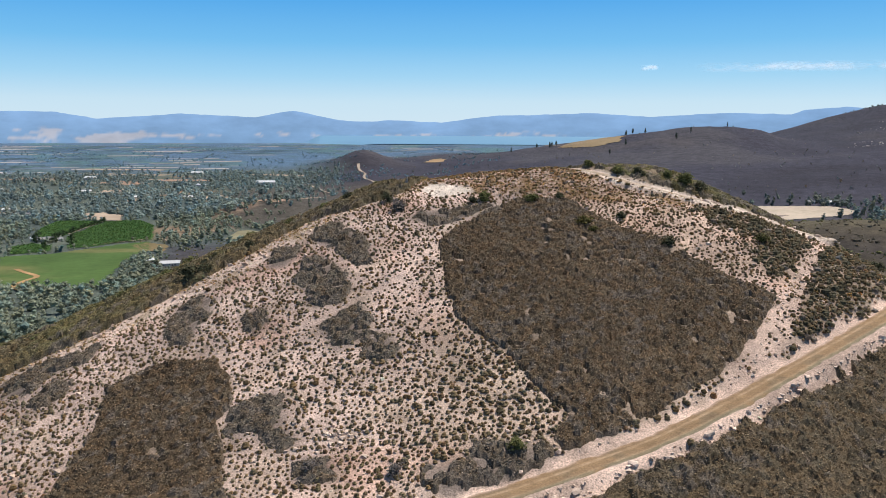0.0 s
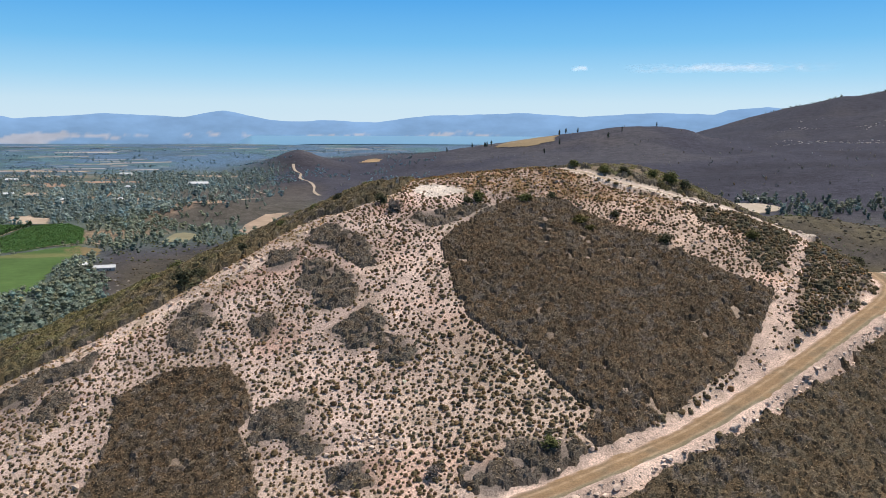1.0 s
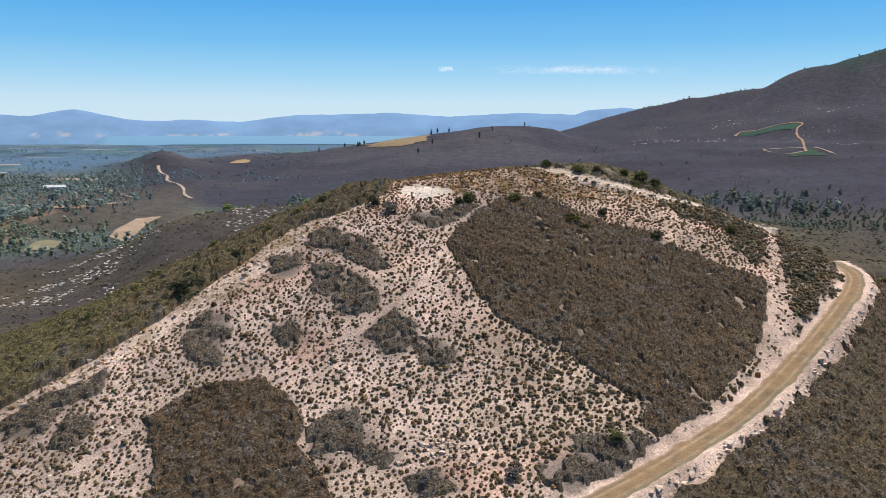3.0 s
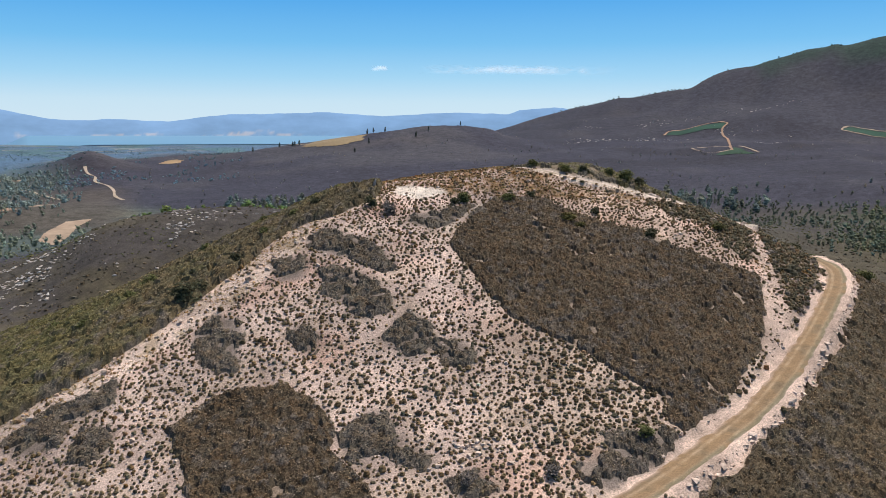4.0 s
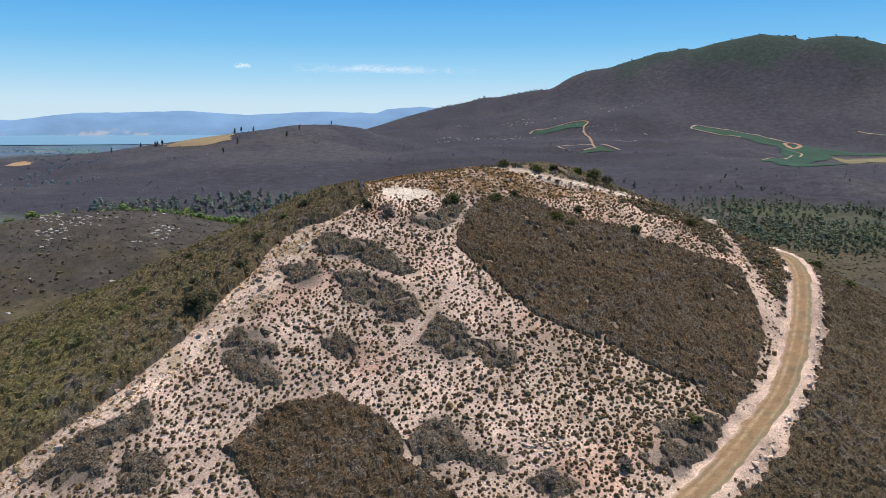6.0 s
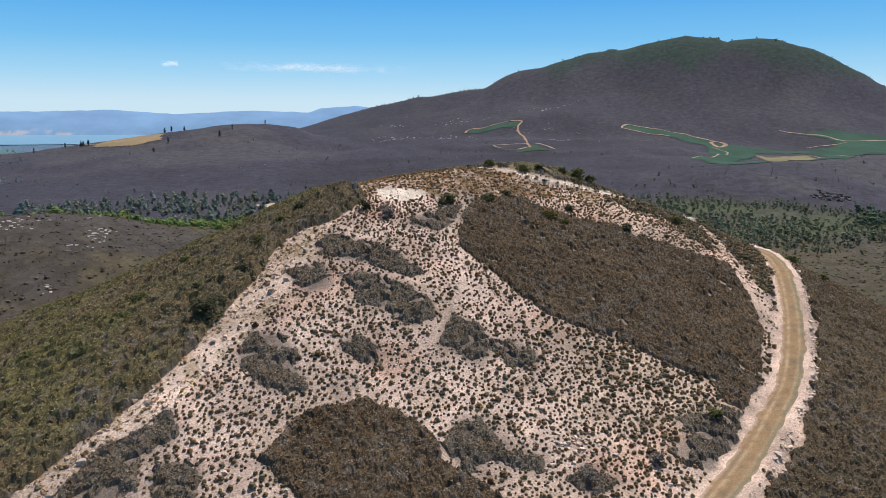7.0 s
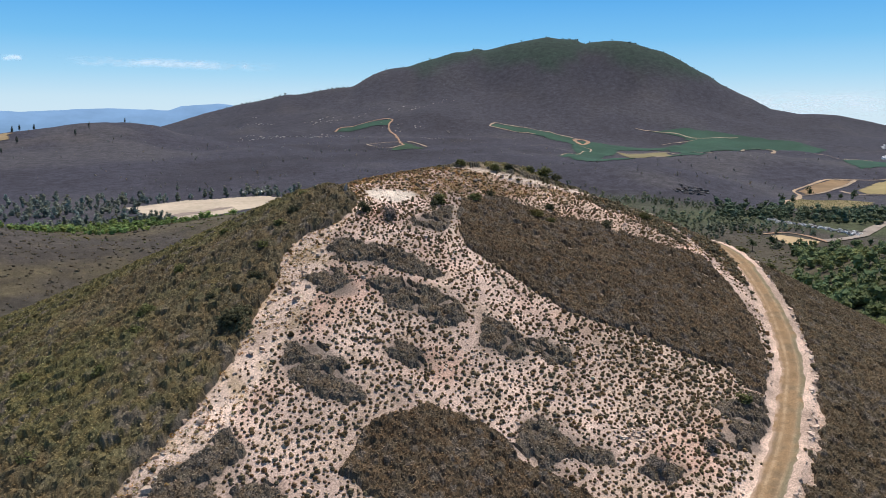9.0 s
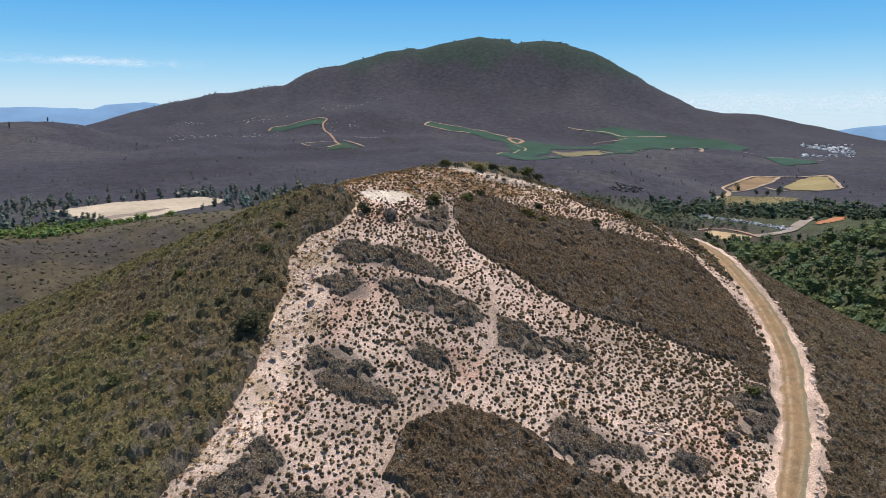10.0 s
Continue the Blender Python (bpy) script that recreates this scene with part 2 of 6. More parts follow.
GREY_BRAKES = [
    [(-24, 136), (-21, 135.5), (-18, 132.5), (-16, 128.5), (-14.5, 125), (-16, 122), (-20, 121), (-22, 125), (-24.5, 130)],
    [(-24, 147), (-20, 147.5), (-15, 141.5), (-12.5, 135), (-12.5, 132), (-15, 132.5), (-19, 137.5), (-23.5, 142.5)],
    [(-44, 129), (-41, 131.5), (-37.5, 128.5), (-37, 124), (-38.5, 120), (-38.5, 116.5), (-41.5, 117.5), (-43.5, 123)],
    [(-31.5, 123), (-28, 123.5), (-26.5, 119.5), (-28, 116.5), (-30.5, 117.5), (-31.5, 121)],
    [(-15.5, 120), (-13, 122.5), (-11, 118), (-12.5, 114.5), (-15, 111.5), (-16.5, 112.5), (-17.5, 117)],
    [(-11, 114.5), (-8, 114), (-6, 111), (-8.5, 109), (-11.5, 110.5)],
    [(-28, 101.5), (-24, 104), (-21.5, 103.5), (-21, 99.5), (-20.5, 97), (-18, 94.5), (-20, 93), (-23.5, 96.5), (-28, 97.5)],
    [(-69, 119.5), (-63, 122), (-57, 122.8), (-54.5, 123.5), (-54.5, 119), (-59, 118.5), (-61, 114.5), (-66, 114.5)],
    [(-58.5, 115.5), (-54.5, 114.5), (-54.5, 110.5), (-57, 107.5), (-59.5, 110.5)],
    [(-4, 148), (4, 151.5), (10, 152.5), (10.5, 150), (3, 146), (-2, 143.5), (-5, 145.5)],
    [(-30.5, 142.5), (-25.5, 141.5), (-26.5, 134.5), (-30.5, 135.5)],
    [(-18, 91), (-14, 91.5), (-13, 88), (-17, 87)],
]
EAST_SCRUB = [(46, 151), (52, 152.5), (60, 151), (67, 146), (66, 141), (60, 134), (56, 129), (53, 128), (54, 134), (56, 139), (50, 145)]
PAD = [(-4.5, 158.5), (-3, 163.5), (0.5, 163.5), (4.5, 160), (8, 158.2), (7, 156.8), (1, 157), (-2, 156)]
NOTCH = smooth_line([(12.5, 153.8), (6, 148.2), (1.5, 143.5), (-1.5, 139)], 4)
TRAIL = smooth_line([(-1, 137), (-7, 128), (-18, 119), (-29, 115), (-43, 113), (-56, 104)], 4)
GRASSY_TOP = [(-6, 158), (8, 155.5), (20, 156), (30, 154), (40, 150), (48, 149), (52, 152), (47, 156), (36, 161), (30, 168), (24, 176), (14, 186), (2, 190), (-4, 176)]


def cover(x, y):
    """Shares of the hill's ground: dense brush by kind, bare strips, road, grass."""
    n1 = 1.1 * grain(x, y, 4.5, 21, 3)
    out = {}
    d_road, _, s_road = along(x, y, ROAD)
    d_lane, _, s_lane = along(x, y, LANE)
    d_cut, run_cut, _ = along(x, y, CUT)
    out["road"], out["side"], out["lane"] = d_road, s_road, d_lane
    bank = np.where(s_road > 0, 2.95, 4.0) + 1.1 * n1 + 0.7 * grain(x, y, 1.7, 24, 2)
    out["bank"] = ramp(bank + 0.5, bank - 0.5, d_road)
    out["cut"] = ramp(0.6, -0.6, d_cut - 2.6 + 0.03 * run_cut - 0.9 * n1)
    west = inside(x, y, SLOPE_WEST) + n1 * 1.2
    out["west"] = ramp(-0.3, 0.5, west)
    strip = np.maximum(along(x, y, RIDGE_WEST)[0], 0)
    east = np.where(along(x, y, RIDGE_EAST)[2] > 0, 1, -1) * along(x, y, RIDGE_EAST)[0]
    out["strip"] = ramp(-0.6, 0.6, east + n1) * (1 - out["west"]) * (y < 158) * (x < -8)
    out["big"] = ramp(-0.4, 0.4, np.maximum(inside(x, y, BIG_BRAKE), np.maximum(inside(x, y, LOW_BRAKE), -9)) + 0.8 * n1)
    grey = np.maximum(inside(x, y, ROAD_BRAKE), -50)
    for ring in GREY_BRAKES:
        grey = np.maximum(grey, inside(x, y, ring))
    out["grey"] = ramp(-1.3, 0.9, grey + 1.0 * n1)
    out["scrub"] = ramp(-0.8, 0.8, inside(x, y, EAST_SCRUB) + 1.2 * n1)
    d_notch, _, _ = along(x, y, NOTCH)
    out["notch"] = ramp(0.4, -0.4, d_notch - 0.35 - 0.5 * n1)
    out["trail"] = ramp(0.75, 0.3, along(x, y, TRAIL)[0] - 0.35 * n1)
    out["north"] = (s_lane > 0) * ramp(1.9, 2.8, d_lane + 0.5 * n1) * (s_road > 0) * (x > 17)
    out["pad"] = ramp(-0.6, 0.6, inside(x, y, PAD) + 1.7 * n1)
    out["grass"] = ramp(-1.5, 1.5, inside(x, y, GRASSY_TOP) + 1.5 * n1)
    out["outer"] = (s_road < 0) * (1 - out["bank"])
    beyond = (d_cut < 40) * (s_road > 0) * (along(x, y, CUT)[2] < 0)
    out["big"] = out["big"] * (1 - out["notch"])
    out["grey"] = out["grey"] * (1 - out["notch"])
    out["spur"] = beyond * (1 - out["bank"]) * (1 - out["cut"])
    return out

# ---- materials ----
def material(name, rough=0.9, spec=0.2):
    m = bpy.data.materials.new(name)
    m.use_nodes = True
    b = m.node_tree.nodes["Principled BSDF"]
    b.inputs["Roughness"].default_value = rough
    b.inputs["Specular IOR Level"].default_value = spec
    return m, m.node_tree.nodes, m.node_tree.links, b


def mix_rgb(nodes, links, kind, factor, a, b):
    n = nodes.new("ShaderNodeMix")
    n.data_type, n.blend_type = "RGBA", kind
    for slot, v in ((0, factor), (6, a), (7, b)):
        if hasattr(v, "is_output"):
            links.new(v, n.inputs[slot])
        else:
            n.inputs[slot].default_value = v
    return n.outputs[2]


def noise_node(nodes, links, coord, scale, detail=4.0, rough=0.6):
    n = nodes.new("ShaderNodeTexNoise")
    n.inputs["Scale"].default_value, n.inputs["Detail"].default_value, n.inputs["Roughness"].default_value = scale, detail, rough
    links.new(coord, n.inputs["Vector"])
    return n.outputs["Fac"]


def curve_node(nodes, links, v, lo, hi, out_lo, out_hi):
    n = nodes.new("ShaderNodeMapRange")
    for slot, w in zip((1, 2, 3, 4), (lo, hi, out_lo, out_hi)):
        n.inputs[slot].default_value = w
    links.new(v, n.inputs[0])
    return n.outputs[0]


def grey_rgb(v):
    return (v, v, v, 1)


def cover_material(name, fine, coarse, depth=0.5, rough=0.95, attribute="cover", span=0.35, bump_m=0.05, gain=1.0):
    """Earth or leaf colour from the mesh's own cover colours, broken up at two sizes, with fine relief."""
    m, nodes, links, b = material(name, rough, 0.15)
    at = nodes.new("ShaderNodeAttribute")
    at.attribute_name = attribute
    co = nodes.new("ShaderNodeNewGeometry").outputs["Position"]
    n1, n2 = noise_node(nodes, links, co, fine), noise_node(nodes, links, co, coarse)
    v1 = curve_node(nodes, links, n1, 0.3, 0.7, gain * (1 - span), gain * (1 + span))
    v2 = curve_node(nodes, links, n2, 0.3, 0.7, 1 - span * 0.6, 1 + span * 0.6)
    c = mix_rgb(nodes, links, "MULTIPLY", 1.0, at.outputs["Color"], v1)
    c = mix_rgb(nodes, links, "MULTIPLY", 1.0, c, v2)
    links.new(c, b.inputs["Base Color"])
    bump = nodes.new("ShaderNodeBump")
    bump.inputs["Strength"].default_value, bump.inputs["Distance"].default_value = depth, bump_m
    links.new(n1, bump.inputs["Height"])
    links.new(bump.outputs["Normal"], b.inputs["Normal"])
    return m


def speckle(m, scale, dark):
    """Break a colour further with coarse dark flecks, as of far bushes."""
    nodes, links = m.node_tree.nodes, m.node_tree.links
    b = nodes["Principled BSDF"]
    old = b.inputs["Base Color"].links[0].from_socket
    co = nodes.new("ShaderNodeNewGeometry").outputs["Position"]
    n = noise_node(nodes, links, co, scale, 6.0, 0.75)
    links.new(mix_rgb(nodes, links, "MULTIPLY", 1.0, old, curve_node(nodes, links, n, 0.36, 0.64, dark, 2 - dark)), b.inputs["Base Color"])
    return m


def plain_material(name, colour, fine=3.0, span=0.25, rough=0.9, bump_m=0.02, spec=0.2):
    m, nodes, links, b = material(name, rough, spec)
    co = nodes.new("ShaderNodeNewGeometry").outputs["Position"]
    rnd = nodes.new("ShaderNodeObjectInfo").outputs["Random"]
    n1, n2 = noise_node(nodes, links, co, fine), noise_node(nodes, links, co, fine * 0.13)
    c = mix_rgb(nodes, links, "MULTIPLY", 1.0, (*colour, 1), curve_node(nodes, links, n1, 0.3, 0.7, 1 - span, 1 + span))
    c = mix_rgb(nodes, links, "MULTIPLY", 1.0, c, curve_node(nodes, links, n2, 0.3, 0.7, 1 - span * 0.6, 1 + span * 0.6))
    c = mix_rgb(nodes, links, "MULTIPLY", 1.0, c, curve_node(nodes, links, rnd, 0, 1, 1 - span * 0.7, 1 + span * 0.7))
    links.new(c, b.inputs["Base Color"])
    bump = nodes.new("ShaderNodeBump")
    bump.inputs["Strength"].default_value, bump.inputs["Distance"].default_value = 0.6, bump_m
    links.new(n1, bump.inputs["Height"])
    links.new(bump.outputs["Normal"], b.inputs["Normal"])
    return m


GROUND = cover_material("ground_cover", 4.5, 0.05, 0.9, span=0.5, bump_m=0.10)
speckle(GROUND, 0.16, 0.72)
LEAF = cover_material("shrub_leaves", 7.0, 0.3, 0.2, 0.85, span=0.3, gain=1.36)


def let_light_through(m, share):
    """Thin leaves: part of the light passes through them."""
    nodes, links = m.node_tree.nodes, m.node_tree.links
    b = nodes["Principled BSDF"]
    thin, both_ways = nodes.new("ShaderNodeBsdfTranslucent"), nodes.new("ShaderNodeMixShader")
    links.new(b.inputs["Base Color"].links[0].from_socket, thin.inputs["Color"])
    both_ways.inputs[0].default_value = share
    links.new(b.outputs[0], both_ways.inputs[1])
    links.new(thin.outputs[0], both_ways.inputs[2])
    links.new(both_ways.outputs[0], nodes["Material Output"].inputs["Surface"])


# low gain: roof colour darkened in place of missing shade between leaves
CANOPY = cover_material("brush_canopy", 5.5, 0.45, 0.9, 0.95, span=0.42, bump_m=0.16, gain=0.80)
STONE_COVER = cover_material("stone_cover", 5.0, 0.4, 0.4, 0.9, span=0.25)
let_light_through(LEAF, 0.30)
EARTH_ROAD = cover_material("dirt_road", 5.0, 0.6, 0.6, span=0.26, bump_m=0.04)
ROCK = plain_material("pale_sandstone", (0.62, 0.475, 0.38), 2.5, 0.3, 0.9, 0.06)
WOOD = plain_material("weathered_wood", (0.22, 0.19, 0.17), 6.0, 0.3)
BARK = plain_material("bark", (0.09, 0.07, 0.055), 6.0, 0.3)
FIELD = cover_material("field", 0.12, 0.02, 0.2, span=0.12)
TRACK = cover_material("track_earth", 0.15, 0.03, 0.2, span=0.15)


# ---- meshes ----
def mesh_object(name, verts, faces, colours, mat, smooth=False):
    """One mesh from arrays; all faces have the same number of corners."""
    verts, faces = np.asarray(verts, np.float32), np.asarray(faces, np.int32)
    me = bpy.data.meshes.new(name)
    me.vertices.add(len(verts))
    me.vertices.foreach_set("co", verts.ravel())
    k = faces.shape[1]
    me.loops.add(faces.size)
    me.loops.foreach_set("vertex_index", faces.ravel())
    me.polygons.add(len(faces))
    me.polygons.foreach_set("loop_start", np.arange(0, faces.size, k, dtype=np.int32))
    me.polygons.foreach_set("use_smooth", np.full(len(faces), smooth))
    if colours is not None:
        layer = me.attributes.new("cover", "FLOAT_COLOR", "POINT")
        layer.data.foreach_set("color", np.concatenate([np.asarray(colours, np.float32), np.ones((len(verts), 1), np.float32)], 1).ravel())
    me.materials.append(mat)
    me.update(calc_edges=True)
    return new(name, me)

def part(name, verts, faces, colours, mat, parent, label=""):
    ob = mesh_object(name, verts, faces, colours, mat)
    ob.parent = parent
    return tagged(ob, label)


# ---- the ground, one sheet to the horizon ----
def blend(base, colour, share):
    share = np.clip(share, 0, 1)[..., None]
    return base * (1 - share) + np.array(colour) * share


PALE, PINK, OCHRE = (0.49, 0.365, 0.302), (0.465, 0.304, 0.238), (0.29, 0.18, 0.10)
# third tone: burnt ground with some blue distance haze mixed in
LITTER, WEST_LITTER, BURNT_HAZED = (0.098, 0.074, 0.05), (0.115, 0.09, 0.054), (0.048, 0.046, 0.061)


def ground_colours(x, y):
    r = np.hypot(x - HUB[0], y - HUB[1])
    az = np.degrees(np.arctan2(x - HUB[0], y - HUB[1]))
    n_big, n_mid, n_small = grain(x, y, 320, 41, 4), grain(x, y, 70, 42, 3), grain(x, y, 16, 43, 3)
    far = ramp(600, 1000, r)
    n_mid, n_small = n_mid * (1 - far) + far * grain(x, y, 190, 42, 2), n_small * (1 - far) + far * grain(x, y, 110, 43, 1)
    c = np.ones(np.shape(x) + (3,)) * BURNT_HAZED
    c = blend(c, (0.071, 0.067, 0.075), 0.85 * ramp(0.0, 0.6, n_big + 0.5 * n_small))
    c = blend(c, (0.034, 0.031, 0.039), 0.85 * ramp(0.05, 0.6, -n_big + 0.4 * n_mid))
    c = blend(c, (0.13, 0.105, 0.085), 0.15 * ramp(0.45, 0.8, n_mid + 0.4 * n_small) * ramp(1700, 2300, r))
    # distance haze painted in: blue-grey blended over slopes past 2.7 km
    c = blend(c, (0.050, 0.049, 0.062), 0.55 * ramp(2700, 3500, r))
    # green heads of the mountain
    over = land(x, y, False) - np.interp(az, (38.0, 40.9, 43.0, 45.7, 47.5, 49.7, 51.5, 52.3, 55.2, 57.8, 60.5, 62), (420, 380, 425, 425, 375, 385, 440, 475, 400, 345, 315, 330))
    c = blend(c, (0.028, 0.048, 0.040), ramp(-25, 30, over + 45 * n_mid + 25 * n_small) * ramp(3300, 3800, r))
    # wooded plain and its fields, with haze blue mixed into the colours
    plain = np.maximum(ramp(-15.5, -18.5, az + n_mid), ramp(960, 1080, r)) * ramp(3, -3, az + 8 * ramp(1300, 1600, r) * ramp(3000, 2700, r) - 7 * ramp(3000, 3600, r) - 12 * ramp(3300, 4300, r) + 2.0 * n_big)
    strips = grain(az * 30, np.log(r) * 900, 60, 47, 2)
    wood = blend(np.ones(np.shape(x) + (3,)) * np.array((0.080, 0.100, 0.092)), (0.115, 0.13, 0.10), ramp(-0.1, 0.5, n_mid))
    wood = blend(wood, (0.24, 0.17, 0.11), ramp(0.42, 0.6, n_mid * 0.7 + n_big * 0.5 + 0.3 * n_small) * ramp(700, 1300, r))
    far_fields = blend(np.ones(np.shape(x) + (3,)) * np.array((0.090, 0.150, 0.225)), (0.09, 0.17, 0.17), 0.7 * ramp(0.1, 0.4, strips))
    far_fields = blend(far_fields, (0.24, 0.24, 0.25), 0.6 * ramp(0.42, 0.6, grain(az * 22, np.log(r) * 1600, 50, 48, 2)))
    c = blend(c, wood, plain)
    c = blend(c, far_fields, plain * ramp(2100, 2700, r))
    knolls = ramp(-15, -11.5, az + 1.5 * n_mid) * ramp(-1, -4, az) * ramp(1150, 1230, r + 40 * n_mid) * ramp(1950, 1750, r)
    c = blend(c, (0.085, 0.070, 0.058), 0.85 * knolls)
    c = blend(c, (0.36, 0.24, 0.17), 0.8 * knolls * ramp(0.35, 0.6, n_small + 0.35 * n_mid) * ramp(1450, 1350, r))
    # wet valley with trees, woods on the eastern rise
    valley = ramp(-24, -6, -np.abs(az - 22)) * ramp(880, 960, r) * ramp(1150, 1050, r)
    c = blend(c, (0.07, 0.085, 0.03), 0.8 * valley)
    c = blend(c, (0.055, 0.068, 0.032), (0.55 + 0.45 * ramp(-0.2, 0.3, n_mid)) * ramp(57, 62, az) * ramp(330, 420, r) * ramp(1050, 950, r))
    c = blend(c, (0.072, 0.062, 0.050), 0.8 * ramp(34, 42, az) * ramp(500, 600, r) * ramp(1300, 1150, r))
    c = blend(c, (0.065, 0.075, 0.04), ramp(-0.15, 0.35, n_mid + 0.3 * n_big) * ramp(34, 42, az + 4 * n_big) * ramp(560, 640, r) * ramp(1300, 1150, r))
    c = blend(c, (0.078, 0.064, 0.043), 0.95 * ramp(1000, 900, r) * ramp(-18, -14, az) * (0.6 + 0.4 * ramp(-0.3, 0.3, n_mid + 0.5 * n_small)))
    c = blend(c, (0.085, 0.090, 0.045), 0.7 * ramp(640, 480, r + 60 * n_big) * ramp(-30, -20, az))
    c = blend(c, (0.105, 0.088, 0.052), 0.6 * ramp(0.0, 0.5, n_small + 0.5 * n_mid) * ramp(1000, 900, r) * ramp(-14, -8, az) * ramp(60, 50, az))
    # the hill itself
    near = r < 420
    xn, yn, cn = x[near], y[near], c[near]
    k = cover(xn, yn)
    a, b2 = grain(xn, yn, 9, 51, 3), grain(xn, yn, 2.4, 52, 2)
    h = np.ones(cn.shape) * PALE
    h = blend(h, PINK, ramp(-0.2, 0.5, a))
    h = blend(h, (0.36, 0.27, 0.20), 0.6 * ramp(0.1, 0.6, b2 - 0.3 * a))
    h = blend(h, (0.37, 0.28, 0.21), 0.6 * ramp(-15, 8, xn) * ramp(126, 108, yn))
    h = blend(h, (0.38, 0.27, 0.19), 0.55 * ramp(14, 26, xn) * ramp(118, 132, yn))
    h = blend(h, OCHRE, k["grass"] * ramp(-0.45, 0.25, a + 0.6 * b2))
    h = blend(h, (0.64, 0.49, 0.40), 0.9 * k["strip"])
    h = blend(h, (0.34, 0.25, 0.14), k["strip"] * 0.6 * ramp(0.1, 0.5, b2 + 0.3 * a))
    h = blend(h, (0.22, 0.17, 0.12), 0.75 * k["spur"])
    h = blend(h, (0.24, 0.18, 0.13), 0.8 * k["scrub"])
    h = blend(h, (0.27, 0.205, 0.155), k["big"])
    h = blend(h, (0.16, 0.13, 0.11), k["grey"] * 0.9)
    h = blend(h, WEST_LITTER, k["west"] * (1 - 0.4 * ramp(0.5, 0.8, b2)))
    h = blend(h, LITTER, k["outer"])
    h = blend(h, (0.55, 0.405, 0.325), np.maximum(k["bank"], k["cut"] * 0.9) * (1 - 0.35 * ramp(0.1, 0.6, b2)))
    h = blend(h, WEST_LITTER, 0.8 * k["north"])
    h = blend(h, (0.50, 0.41, 0.33), 0.8 * k["notch"])
    h = blend(h, (0.54, 0.46, 0.385), k["pad"])
    h = blend(h, (0.56, 0.46, 0.38), ramp(2.7, 1.9, k["lane"] + 0.4 * b2))
    hill_share = ramp(8, 30, hill_form(xn, yn) - far_form(xn, yn))
    c[near] = cn * (1 - hill_share[:, None]) + h * hill_share[:, None]
    return c


CENTRE = (5.0, 130.0)
turns = np.radians(np.concatenate([np.arange(-38, 90, 0.33), np.arange(90, 321.5, 0.9)]))
reach = [0.0]
step = 0.75
while reach[-1] < 4960:
    reach.append(reach[-1] + step)
    if reach[-1] > 105:
        step *= 1.024
reach = np.array(reach[1:])
reach[-1] = 4960
gx = CENTRE[0] + np.sin(turns)[None, :] * reach[:, None]
gy = CENTRE[1] + np.cos(turns)[None, :] * reach[:, None]
gx, gy = gx.ravel(), gy.ravel()
gz = land(gx, gy)
nr, nt = len(reach), len(turns)
i, j = np.meshgrid(np.arange(nr - 1), np.arange(nt), indexing="ij")
j2 = (j + 1) % nt
quads = np.stack([i * nt + j, i * nt + j2, (i + 1) * nt + j2, (i + 1) * nt + j], -1).reshape(-1, 4)
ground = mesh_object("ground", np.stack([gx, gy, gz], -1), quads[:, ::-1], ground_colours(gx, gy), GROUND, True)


def sheet(x, y):
    """Height of the ground sheet itself, between its own corners."""
    x, y = np.asarray(x, float), np.asarray(y, float)
    dx, dy = x - CENTRE[0], y - CENTRE[1]
    a = np.arctan2(dx, dy)
    a = np.where(a < turns[0], a + 2 * np.pi, a)
    grid = gz.reshape(nr, nt)
    u = np.interp(a, np.append(turns, turns[0] + 2 * np.pi), np.arange(nt + 1))
    v = np.interp(np.hypot(dx, dy), reach, np.arange(nr))
    iu, iv = np.floor(u).astype(int), np.clip(np.floor(v).astype(int), 0, nr - 2)
    fu, fv = u - iu, v - iv
    p, q = iu % nt, (iu + 1) % nt
    return (grid[iv, p] * (1 - fu) + grid[iv, q] * fu) * (1 - fv) + (grid[iv + 1, p] * (1 - fu) + grid[iv + 1, q] * fu) * fv


tagged(ground, "pale stony hill and burnt brush-covered hills running to a wooded plain", "ground", kind="structure")

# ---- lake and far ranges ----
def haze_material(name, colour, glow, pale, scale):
    """Far slopes seen through miles of air: haze and daylight put in as a dull blue glow."""
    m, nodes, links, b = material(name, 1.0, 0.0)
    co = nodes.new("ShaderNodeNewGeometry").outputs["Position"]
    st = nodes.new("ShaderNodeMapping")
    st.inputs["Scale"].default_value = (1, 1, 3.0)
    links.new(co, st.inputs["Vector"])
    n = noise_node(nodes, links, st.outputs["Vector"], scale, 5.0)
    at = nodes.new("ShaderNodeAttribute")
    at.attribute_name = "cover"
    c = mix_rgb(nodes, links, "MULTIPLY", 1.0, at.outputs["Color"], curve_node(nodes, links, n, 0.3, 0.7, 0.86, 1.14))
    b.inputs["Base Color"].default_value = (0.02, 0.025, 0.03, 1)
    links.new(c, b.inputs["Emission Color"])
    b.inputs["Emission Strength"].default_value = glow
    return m


